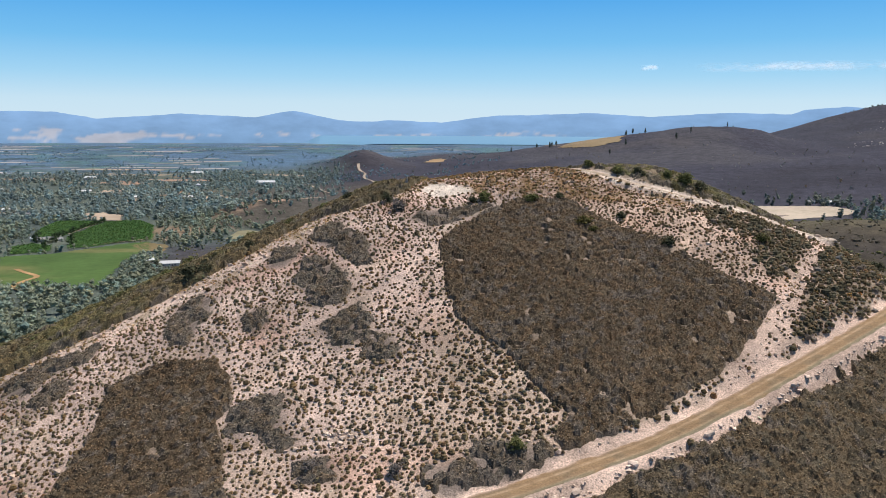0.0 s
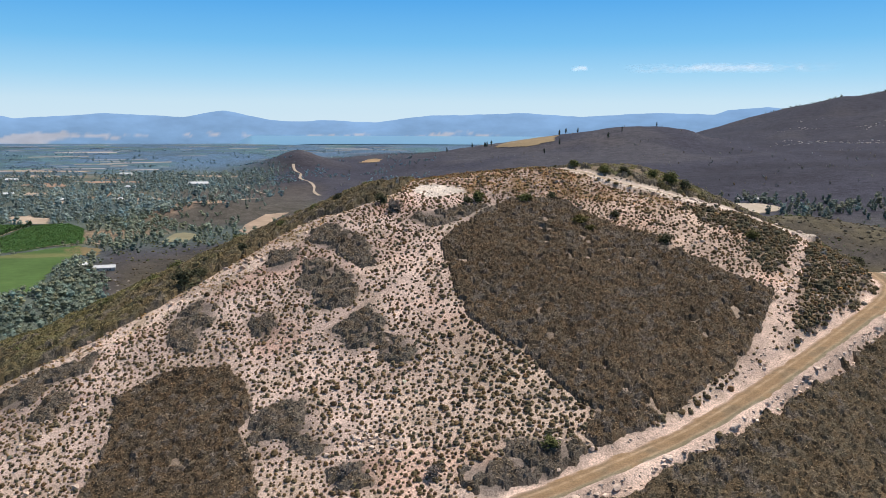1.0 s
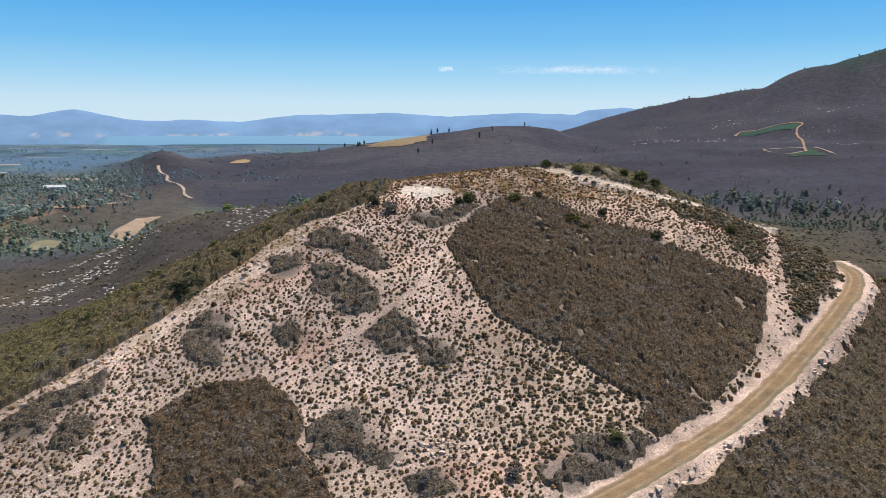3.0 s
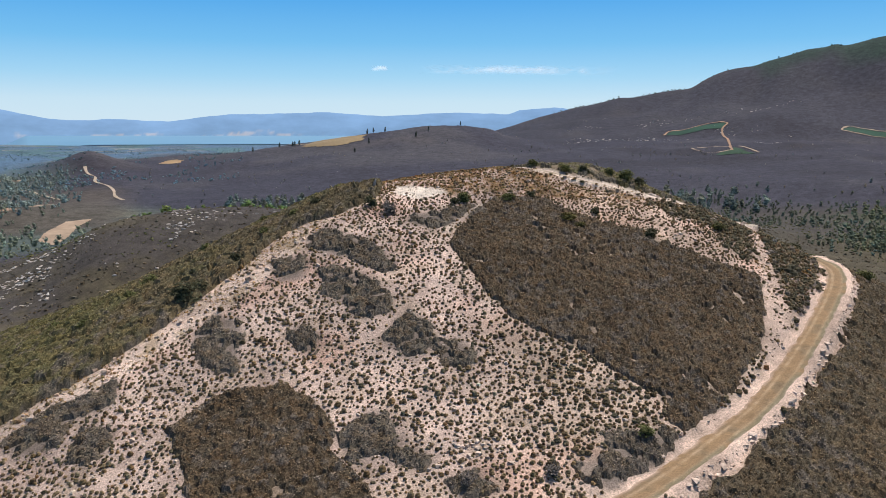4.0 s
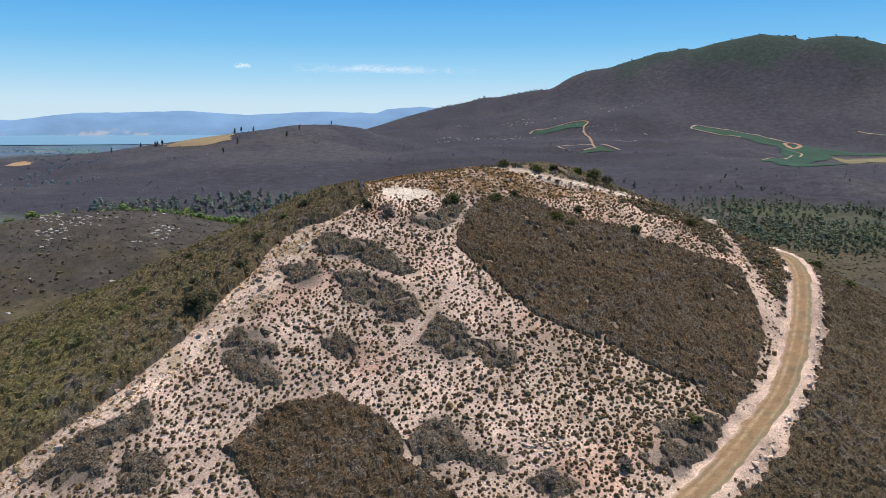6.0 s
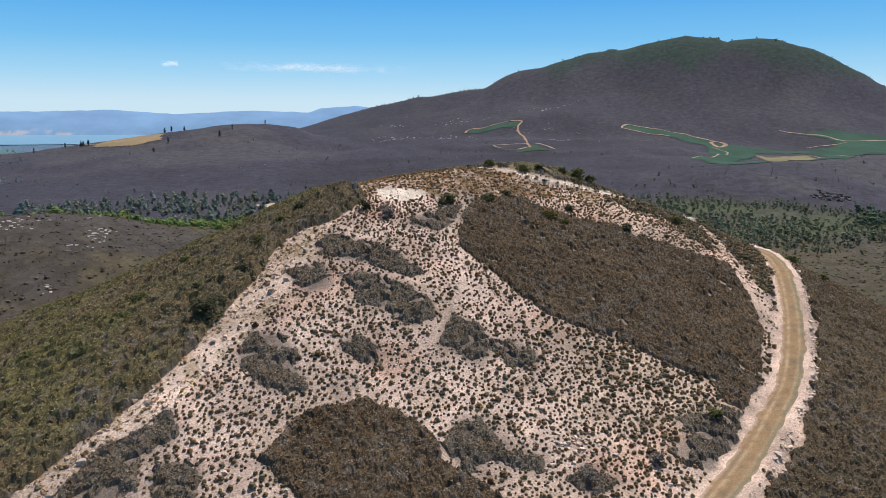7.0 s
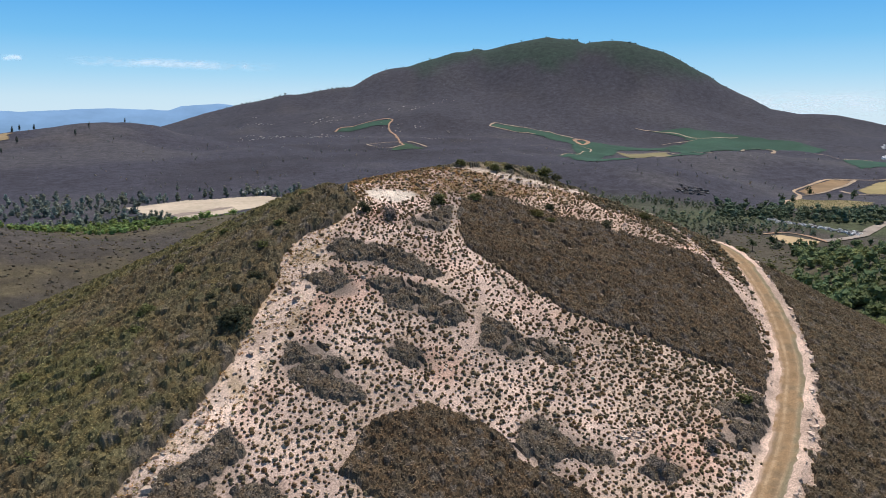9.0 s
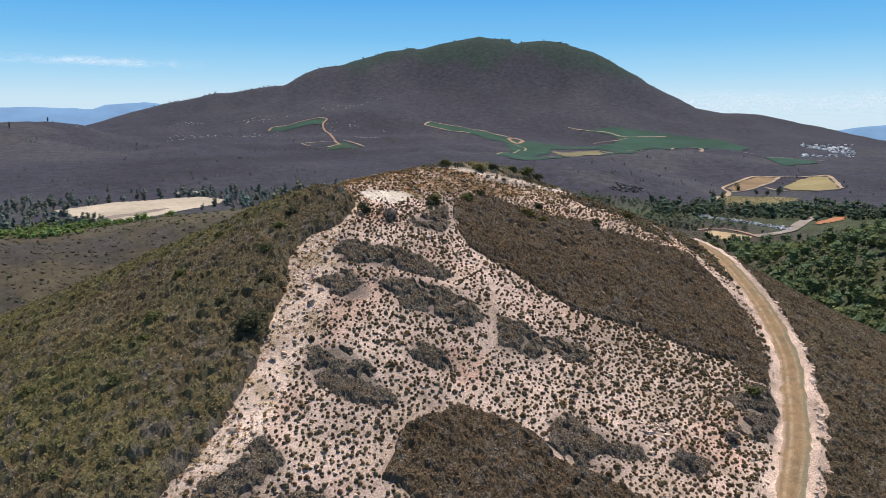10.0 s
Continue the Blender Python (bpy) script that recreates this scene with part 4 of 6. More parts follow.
canopy("green_brush", "thick olive-green brush on the shaded side of the hill", -140, 87, 90, 267, 0.42, lambda k, x, y: np.maximum(k["west"], 0.6 * k["north"] * (k["lane"] > 2.6)), GREEN, 1.35, 0.98, 83, dead=0.10, gaps=0.7, lush=1.0)
canopy("roadside_brush", "dark brown brush below the dirt road", -60, 152, 56, 192, 0.36, lambda k, x, y: k["outer"], (0.156, 0.117, 0.073), 1.0, 0.72, 84, dead=0.12, gaps=0.55)
brake("upper_scrub", "dark mixed scrub beside the upper lane", 30, 100, 100, 175, 0.9, lambda k, x, y: np.maximum(k["scrub"] * 0.8, k["spur"] * 0.62) * ramp(1.8, 2.6, k["lane"]), (0.11, 0.092, 0.055), 1.2, 0.65, 85)
brake("top_brush", "rusty grass tufts and green bushes on the hilltop", -12, 60, 150, 200, 0.9, lambda k, x, y: k["grass"] * 0.5 * (1 - k["pad"]) * ramp(1.6, 2.4, k["lane"]), (0.20, 0.142, 0.068), 0.8, 0.5, 86)

# dry grass and stones on the open ground
gr = np.random.default_rng(87)
tx, ty = spread(gr, -110, 100, 66, 195, 0.62)
keep = in_sight(tx, ty)
tx, ty = tx[keep], ty[keep]
k = cover(tx, ty)
p = np.maximum.reduce([k["strip"] * ramp(-0.5, 0.05, grain(tx, ty, 3.5, 88, 2)), 0.95 * k["grass"] * (1 - k["pad"]), 0.35 * k["spur"], 0.25 * k["cut"] * ramp(112, 118, ty)]) * ramp(1.5, 2.0, k["lane"]) * (k["road"] > 4) * (1 - k["west"])
keep = gr.random(len(tx)) < p
tx, ty = tx[keep], ty[keep]
w = np.clip(gr.lognormal(-0.6, 0.3, len(tx)), 0.25, 1.1)
t = tint(gr, len(tx), (0.25, 0.165, 0.062), 0.3, 0.15)
red = gr.random(len(tx)) < 0.18 * cover(tx, ty)["grass"]
t[red] = tint(gr, int(red.sum()), (0.22, 0.10, 0.05), 0.2, 0.1)
grass = scatter_mesh("dry_grass", tx, ty, land(tx, ty) - 0.02, w, w * 0.7, t, TUFT_FORMS, LEAF, gr)
tagged(grass, "ochre dry grass tufts on the bare ridge and hilltop", "grass", kind="stuff")


def stone_form(g, sides=7, rough=0.2):
    """A broken block: a low convex lump with flat breaks, one metre across."""
    bm = bmesh.new()
    for _ in range(14):
        v = g.normal(size=3)
        v /= np.linalg.norm(v)
        v = np.sign(v) * np.abs(v) ** 0.7 * (1 + rough * g.normal())
        bm.verts.new((v[0] * 0.5, v[1] * 0.4, max(v[2] * 0.34, -0.18) + 0.14))
    bmesh.ops.convex_hull(bm, input=bm.verts)
    for v in [v for v in bm.verts if not v.link_faces]:
        bm.verts.remove(v)
    bmesh.ops.triangulate(bm, faces=bm.faces)
    bm.verts.ensure_lookup_table()
    tri = np.array([[tuple(v.co) for v in f.verts] for f in bm.faces])
    me = bpy.data.meshes.new("boulder")
    bm.to_mesh(me)
    bm.free()
    me.materials.append(ROCK)
    return tri, me


stones = [stone_form(gr) for _ in range(9)]
px, py = spread(gr, -100, 100, 66, 195, 0.8)
keep = in_sight(px, py)
px, py = px[keep], py[keep]
k = cover(px, py)
open_ground = (1 - np.maximum.reduce([k["big"], k["grey"], k["west"], k["outer"]])) * (k["road"] > 2.7) * (k["lane"] > 1.7)
p = open_ground * (0.30 + 0.1 * k["strip"] + 0.9 * k["bank"] + 0.6 * k["cut"]) + 0.015 * (1 - open_ground) * (k["road"] > 3)
keep = gr.random(len(px)) < p
px, py = px[keep], py[keep]
w = np.clip(gr.lognormal(-1.35, 0.5, len(px)), 0.10, 0.9) * (1 + 0.45 * cover(px, py)["strip"])
rubble = scatter_mesh("rubble", px, py, land(px, py) - 0.03, w, w, tint(gr, len(px), (0.53, 0.40, 0.31), 0.14, 0.05), [(s[0], np.ones(s[0].shape[:2])) for s in stones], STONE_COVER, gr)
tagged(rubble, "small pale stones strewn over bare earth", "stones", kind="stuff")

# ---- boulders, bushes and the stump ----
def boulder(x, y, size, flat=0.62, label="pale weathered boulder beside the dirt road", group="boulders along the road"):
    ob = new("boulder", stones[int(gr.integers(0, len(stones)))][1])
    z = float(land(np.array([x]), np.array([y]))[0])
    ob.matrix_world = Matrix.LocRotScale((x, y, z - 0.08 * size), Euler((gr.normal(0, 0.12), gr.normal(0, 0.12), gr.random() * 6.28)), (size, size * (0.7 + 0.3 * gr.random()), size * flat))
    return tagged(ob, label, "boulder", group)


road_pts = np.array(ROAD)
road_run = np.concatenate([[0], np.cumsum(np.hypot(*np.diff(road_pts, axis=0).T))])
for s in np.arange(52, 178, 0.58):
    s = s + gr.normal(0, 0.5)
    if grain(np.array([s]), np.array([0.0]), 6.0, 99, 2)[0] < -0.3:
        continue
    x, y = np.interp(s, road_run, road_pts[:, 0]), np.interp(s, road_run, road_pts[:, 1])
    ex, ey = np.interp(s + 0.5, road_run, road_pts[:, 0]) - x, np.interp(s + 0.5, road_run, road_pts[:, 1]) - y
    off = 2.7 + abs(gr.normal(0, 0.9))
    length = math.hypot(ex, ey)
    boulder(x + ey / length * off, y - ex / length * off, float(np.clip(gr.lognormal(-0.42, 0.42), 0.3, 1.7)))
for _ in range(46):
    boulder(-12.8 + gr.normal(0, 1.7), 95 + gr.normal(0, 1.3), float(np.clip(gr.lognormal(-0.3, 0.4), 0.35, 1.5)), 0.7, "tan sandstone rock in an outcrop on the slope", "outcrop rocks")
for x, y, size in ((51, 154.6, 1.6), (53, 155.6, 1.1), (68, 147, 1.4), (70.5, 149, 1.3), (59, 154, 0.9), (-33, 142.5, 1.0), (-38, 141, 1.1), (-55.5, 130, 1.2), (-30, 144, 0.9), (-44, 133, 0.9), (-27, 153.5, 1.4), (-25, 154, 1.0), (-22, 154.4, 0.9), (-13, 163, 1.6), (-15.5, 162, 1.4), (-11, 161, 1.2), (-9, 164, 1.0), (9, 88, 1.0), (14, 90.8, 1.1)):
    boulder(x, y, size, 1.1, "pale weathered boulder on the bare ground", "loose boulders")


def stem_tris(path, r0, r1, sides=5):
    """A tapered limb along a short path."""
    pts = [np.array(q, float) for q in path]
    rings = []
    for n, q in enumerate(pts):
        r = r0 + (r1 - r0) * n / (len(pts) - 1)
        way = pts[min(n + 1, len(pts) - 1)] - pts[max(n - 1, 0)]
        way /= np.linalg.norm(way)
        u = np.cross(way, (0.3, 0.9, 0.2))
        u /= np.linalg.norm(u)
        v = np.cross(way, u)
        rings.append([q + r * (math.cos(a) * u + math.sin(a) * v) for a in np.arange(sides) * 2 * math.pi / sides])
    out = []
    for a, b in zip(rings, rings[1:]):
        for n in range(sides):
            m = (n + 1) % sides
            out += [(a[n], a[m], b[m]), (a[n], b[m], b[n])]
    return np.array(out)


def crown_tris(g, lobes, leaves, size, spread_xy, base, top):
    """Leaf sprays gathered in uneven lobes."""
    tris, shades = [], []
    for n in range(lobes):
        turn, out = g.random() * 2 * math.pi, spread_xy * math.sqrt(g.random())
        zc = base + (top - base) * g.random() ** 0.8
        lobe = (0.28 + 0.2 * g.random()) * max(0.45, 1 - 0.55 * (zc - base) / (top - base + 1e-6))
        tri, shade = tuft_form(g, leaves, size, 1.0, n < 2)
        tri = (tri - np.array((0, 0, 0.35))) * lobe * 2.2 + np.array((out * math.cos(turn) * (1 - 0.4 * (zc - base) / (top - base + 1e-6)), out * math.sin(turn), zc))
        tris.append(tri)
        shades.append(shade * (0.85 + 0.3 * g.random()))
    return np.concatenate(tris), np.concatenate(shades)


def bush(name, x, y, wide, high, colour, label, group="", dead=False, seed=0):
    """A full-grown bush: forking stems under an uneven crown."""
    g = np.random.default_rng(900 + seed)
    z = float(land(np.array([x]), np.array([y]))[0]) - 0.1
    root = new(name)
    root.location = (x, y, z)
    tagged(root, label, "bush", group)
    stems = []
    for _ in range(14 if dead else 5):
        turn, lean = g.random() * 6.28, 0.25 + 0.75 * g.random()
        tip = np.array((math.cos(turn) * wide * 0.45 * lean, math.sin(turn) * wide * 0.45 * lean, high * (0.65 + 0.35 * g.random())))
        bend = tip * 0.5 + g.normal(0, 0.08 * wide, 3)
        stems.append(stem_tris([(0, 0, 0), bend, tip], 0.05 * wide * 0.5, 0.008 * wide))
        if dead:
            for _ in range(3):
                stems.append(stem_tris([bend, bend * 0.5 + tip * 0.5 + g.normal(0, 0.12 * wide, 3), tip + g.normal(0, 0.18 * wide, 3)], 0.012 * wide, 0.004 * wide, 3))
    st = np.concatenate(stems)
    part("stems", st.reshape(-1, 3), np.arange(len(st) * 3).reshape(-1, 3), None, WOOD if dead else BARK, root)
    tri, shade = crown_tris(g, 6 if dead else 12, 26 if dead else 60, 0.10, 0.32, 0.3, 0.85)
    tri = np.maximum(tri, (-9, -9, 0.02)) * np.array((wide, wide, high))
    part("foliage", tri.reshape(-1, 3), np.arange(len(tri) * 3).reshape(-1, 3), shade.reshape(-1, 1) * np.array(colour), LEAF, root)
    return root


DARK, LIVE, GREYISH = (0.075, 0.075, 0.042), (0.115, 0.118, 0.045), (0.17, 0.145, 0.125)
for n, (x, y, w, h, c) in enumerate(((-44.5, 139.5, 5.0, 3.2, DARK), (-42.5, 141, 3.2, 2.2, DARK), (-11, 153.5, 2.6, 2.0, DARK), (8, 154, 3.2, 2.0, LIVE), (5.6, 153, 2.0, 1.4, DARK), (17, 153.5, 3.4, 1.6, LIVE), (22.5, 154.5, 2.2, 1.4, DARK), (25.5, 145, 3.6, 1.5, (0.115, 0.10, 0.035)), (27, 142, 2.6, 1.2, (0.115, 0.10, 0.035)), (39.5, 137, 3.4, 1.7, DARK), (33, 147, 2.4, 1.3, DARK), (49, 162, 4.2, 2.8, LIVE), (51.5, 160.5, 3.2, 2.2, DARK), (46, 164, 2.6, 1.8, LIVE), (56, 139, 3.4, 1.7, (0.10, 0.095, 0.035)), (9, 91.4, 2.6, 1.6, LIVE), (78.5, 143, 3.4, 2.2, DARK), (86, 131, 4.0, 2.4, LIVE), (89, 125, 3.6, 2.0, LIVE), (36, 166, 2.4, 1.5, LIVE), (40, 165, 2.8, 1.7, DARK), (31, 172, 2.4, 1.6, LIVE))):
    bush("bush", x, y, w, h, c, "rounded dark green bush standing above low brush" if c == DARK else "rounded leafy green bush standing above low brush", "large bushes on the hill", seed=n)
for n, (x, y, w, h, c) in enumerate(((-50, 155.5, 3.6, 2.2, LIVE), (-53, 152, 2.8, 1.6, LIVE), (-43, 149, 2.6, 1.5, DARK), (-36, 148, 2.8, 1.7, DARK), (-60, 147, 2.8, 1.6, LIVE), (-30, 156, 3.0, 1.8, LIVE), (-24, 160, 3.2, 1.9, LIVE), (-19, 163, 2.8, 1.7, DARK), (-66, 160, 3.0, 1.8, LIVE), (-40, 165, 3.2, 1.9, LIVE), (-14, 168, 2.6, 1.6, LIVE), (-72, 138, 2.6, 1.4, LIVE), (-28, 172, 3.0, 1.8, LIVE))):
    bush("bush", x, y, w, h, c, "leafy bush among thick brush on the shaded slope", "bushes on the shaded slope", seed=40 + n)
bush("dead_bush", -8.6, 149.4, 3.6, 2.2, GREYISH, "grey dead bush with bare spreading twigs at the ridge top", dead=True, seed=70)
bush("dead_bush", -16, 89.5, 3.0, 1.6, GREYISH, "grey half-dead bush with bare twigs on pale ground", dead=True, seed=71)
bush("dead_bush", -5.5, 88.5, 2.6, 1.4, GREYISH, "grey half-dead bush with bare twigs on pale ground", dead=True, seed=72)

# bleached stump on the brow
sg = np.random.default_rng(77)
sx0, sy0 = -7.6, 163.5
bmx = bmesh.new()
for lvl, (h, r) in enumerate(((0, 0.55), (0.5, 0.42), (1.1, 0.34), (1.7, 0.27), (2.1, 0.16), (2.35, 0.05))):
    for q in range(8):
        a = q * math.pi / 4
        rr = r * (1 + 0.25 * sg.normal())
        bmx.verts.new((math.cos(a) * rr + 0.12 * h, math.sin(a) * rr, h + 0.08 * sg.normal()))
bmx.verts.ensure_lookup_table()
for lvl in range(5):
    for q in range(8):
        m2 = (q + 1) % 8
        bmx.faces.new([bmx.verts[i] for i in (lvl * 8 + q, lvl * 8 + m2, lvl * 8 + 8 + m2, lvl * 8 + 8 + q)])
bmx.faces.new([bmx.verts[40 + q] for q in range(8)])
me = bpy.data.meshes.new("tree_stump")
bmx.to_mesh(me)
bmx.free()
me.materials.append(plain_material("bleached_wood", (0.42, 0.36, 0.31), 5.0, 0.35))
stump = new("tree_stump", me)
stump.location = (sx0, sy0, float(land(np.array([sx0]), np.array([sy0]))[0]) - 0.1)
tagged(stump, "bleached standing tree stump at the brow of the hill", "tree stump")

# ---- fields, tracks and clearings of the valley ----
def drape(name, ring, gap, colour, label, category, seed, streak=0.0, lift=0.5):
    """A field laid over the ground sheet, cut to its outline."""
    xs, ys = [p[0] for p in ring], [p[1] for p in ring]
    x, y = np.meshgrid(np.arange(min(xs) - gap, max(xs) + 2 * gap, gap), np.arange(min(ys) - gap, max(ys) + 2 * gap, gap))
    n, m = x.shape
    d = inside(x.ravel(), y.ravel(), ring) + gap * 0.8 * grain(x.ravel(), y.ravel(), gap * 9, seed, 2)
    z = sheet(x.ravel(), y.ravel()) + lift * 0.6 + 0.0004 * np.hypot(x.ravel(), y.ravel())
    i, j = np.meshgrid(np.arange(n - 1), np.arange(m - 1), indexing="ij")
    q = np.stack([i * m + j, i * m + j + 1, (i + 1) * m + j + 1, (i + 1) * m + j], -1).reshape(-1, 4)
    q = q[(d[q] > -gap * 0.3).all(1)]
    used, back = np.unique(q, return_inverse=True)
    v = np.stack([x.ravel(), y.ravel(), z], -1)[used]
    c = np.ones((len(used), 3)) * np.array(colour)
    mott = grain(v[:, 0], v[:, 1], gap * 14, seed + 1, 3)
    c = c * (1 + 0.28 * mott)[:, None]
    if streak:
        c = blend(c, (0.23, 0.19, 0.085), streak * ramp(0.0, 0.6, grain(v[:, 0] * 0.35 + v[:, 1] * 0.1, v[:, 1], 38, seed + 2, 3)))
    ob = mesh_object(name, v, back.reshape(-1, 4), c, FIELD, True)
    return tagged(ob, label, category, kind="structure")


def ribbon(name, line, width, colour, label, seed, lift=0.9):
    """A dirt track over far ground."""
    pts = np.array(smooth_line(line, 6)) if len(line) > 2 else np.array(line, float)
    runs = np.concatenate([[0], np.cumsum(np.hypot(*np.diff(pts, axis=0).T))])
    s = np.linspace(0, runs[-1], max(4, int(runs[-1] / 8)))
    x, y = np.interp(s, runs, pts[:, 0]), np.interp(s, runs, pts[:, 1])
    tx, ty = np.gradient(x), np.gradient(y)
    ln = np.hypot(tx, ty) + 1e-9
    w = width * (0.33 + 0.2 * grain(s, s * 0, 40, seed, 3))
    rows = []
    for k in (-1, -0.4, 0.4, 1):
        rows.append(np.stack([x - ty / ln * w * k, y + tx / ln * w * k], -1))
    xy = np.stack(rows, 1).reshape(-1, 2)
    z = sheet(xy[:, 0], xy[:, 1]) + lift * 0.6 + 0.0005 * np.hypot(xy[:, 0], xy[:, 1])
    n, m = len(s), 4
    i, j = np.meshgrid(np.arange(n - 1), np.arange(m - 1), indexing="ij")
    q = np.stack([i * m + j, i * m + j + 1, (i + 1) * m + j + 1, (i + 1) * m + j], -1).reshape(-1, 4)
    c = np.array(colour) * (0.88 + 0.3 * grain(xy[:, 0], xy[:, 1], 30, seed + 3, 3))[:, None]
    ob = mesh_object(name, np.column_stack([xy, z]), q[:, ::-1], c, TRACK, True)
    return tagged(ob, label, "dirt track", kind="structure")


VINE, TAN, SAND, ROSE = (0.055, 0.115, 0.03), (0.40, 0.31, 0.23), (0.47, 0.39, 0.30), (0.42, 0.27, 0.18)
FAR_VINE = (0.035, 0.078, 0.055)
VINEYARDS = [
    ([(-536, 1025), (-587, 1153), (-599, 1239), (-560, 1240), (-526, 1233), (-513, 1082), (-512, 1040)], 4, VINE),
    ([(-507, 1066), (-523, 1233), (-475, 1250), (-431, 1188), (-382, 1041), (-413, 1017), (-436, 984), (-461, 971)], 4, VINE),
    ([(-512, 921), (-537, 983), (-521, 1006), (-487, 988), (-468, 942)], 4, VINE),
    ([(1739, 2611), (1803, 2663), (1878, 2635), (1936, 2601), (1983, 2560), (1917, 2502), (1874, 2541), (1774, 2570)], 8, FAR_VINE),
    ([(2220, 2243), (2283, 2271), (2311, 2242), (2362, 2106), (2351, 1928), (2244, 1872), (2288, 2072), (2253, 2159)], 8, FAR_VINE),
    ([(2312, 1925), (2327, 1753), (2339, 1524), (2199, 1439), (2135, 1562), (1625, 1279), (1485, 1301), (1517, 1344), (1717, 1432)], 10, FAR_VINE),
    ([(2705, 1826), (2807, 1743), (2895, 1550), (2890, 1358), (2798, 1169), (2013, 990), (1904, 1052), (1838, 1151), (2343, 1549), (2608, 1589), (2696, 1690)], 12, FAR_VINE),
    ([(1663, 1123), (1814, 1175), (1759, 1049), (1668, 1022)], 7, FAR_VINE),
    ([(1397, 1156), (1498, 1292), (1667, 1309), (1604, 1203), (1590, 1135)], 8, FAR_VINE),
    ([(2032, 843), (2093, 733), (1989, 687), (1813, 708), (1870, 754)], 8, FAR_VINE),
    ([(1308, 1758), (1538, 1967), (1432, 1747), (1320, 1668), (1276, 1684)], 8, (0.04, 0.075, 0.045)),
]
for n, (ring, gap, colour) in enumerate(VINEYARDS):
    drape("vineyard", ring, gap, colour, "green vineyard block with dirt margins", "vineyard", 110 + 5 * n)
DRY_FIELDS = [
    ("meadow", [(-509, 906), (-462, 930), (-434, 971), (-406, 1007), (-378, 1026), (-355, 955), (-352, 861), (-329, 784), (-329, 743), (-353, 738), (-396, 738), (-430, 743)], 4, (0.072, 0.122, 0.034), "green meadow with dry yellow streaks", 0.5),
    ("clearing", [(-564, 1254), (-605, 1346), (-580, 1347), (-596, 1388), (-562, 1331), (-530, 1316), (-503, 1241)], 5, TAN, "tan bare clearing among trees", 0),
    ("dry_patch", [(-390, 994), (-381, 1017), (-345, 997), (-337, 953), (-368, 953)], 4, (0.20, 0.15, 0.075), "dry grass patch beside a vineyard", 0),
    ("dry_pond", [(363, 1215), (394, 1223), (466, 1251), (542, 1216), (590, 1200), (600, 1140), (561, 1110), (512, 1090), (459, 1075), (402, 1045), (369, 1027), (346, 1079), (355, 1152)], 5, SAND, "pale dry pond bed edged by trees", 0),
    ("stubble_field", [(1167, 596), (1281, 619), (1275, 582), (1274, 497), (1224, 483), (1205, 491), (1106, 474), (1067, 522), (1098, 554)], 5, (0.23, 0.185, 0.095), "yellow vineyard rows on dry ground", 0),
    ("stubble_field", [(1384, 668), (1543, 704), (1627, 696), (1662, 669), (1542, 646), (1392, 627), (1343, 640)], 6, (0.26, 0.175, 0.10), "dry yellow-brown hillside field", 0),
    ("stubble_field", [(1476, 595), (1654, 628), (1714, 613), (1723, 584), (1590, 531), (1466, 486), (1431, 514), (1423, 561)], 6, (0.29, 0.235, 0.115), "dry yellow hillside field", 0),
    ("stubble_field", [(2003, 1494), (1997, 1317), (1837, 1194), (1614, 1109), (1645, 1170), (1739, 1266)], 8, (0.21, 0.185, 0.10), "dry field among vineyards", 0),
    ("dirt_lot", [(821, 459), (836, 453), (830, 424), (823, 401), (813, 397), (779, 397), (763, 406)], 3, (0.46, 0.34, 0.20), "tan graded dirt lot in the valley", 0),
    ("dirt_lot", [(955, 372), (979, 381), (1052, 375), (1060, 366), (1014, 356), (985, 360)], 4, (0.38, 0.17, 0.09), "orange scraped earth beside the valley road", 0),
    ("grass_slope", [(342, 2461), (412, 2566), (518, 2551), (559, 2481), (520, 2373), (439, 2351)], 9, (0.27, 0.20, 0.115), "tan dry grass on the crest of a burnt hill", 0),
    ("bare_knoll", [(-62, 2500), (-40, 2640), (-12, 2660), (14, 2600), (0, 2500)], 8, (0.40, 0.27, 0.15), "bare orange knoll at the end of a ridge", 0),
    ("bare_bank", [(-206, 1149), (-206, 1207), (-186, 1274), (-150, 1291), (-167, 1226), (-177, 1064)], 2, (0.36, 0.265, 0.19), "bare pink earth bank below the burnt spur", 0),
    ("bare_bank", [(-289, 1041), (-291, 1120), (-278, 1134), (-253, 1114), (-256, 1043)], 2, (0.24, 0.215, 0.13), "pale grassy shelf above the woods", 0),
]
DRY_FIELDS.append(("mud_patch", [(372, 1060), (395, 1078), (432, 1092), (470, 1106), (492, 1122), (470, 1128), (430, 1112), (396, 1110), (366, 1092)], 5, (0.27, 0.215, 0.185), "darker damp mud in the dry pond bed", 0))
for n, (name, ring, gap, colour, label, streak) in enumerate(DRY_FIELDS):
    drape(name, ring, gap, colour, label, "field", 210 + 5 * n, streak, 0.8 if name == "mud_patch" else 0.5)
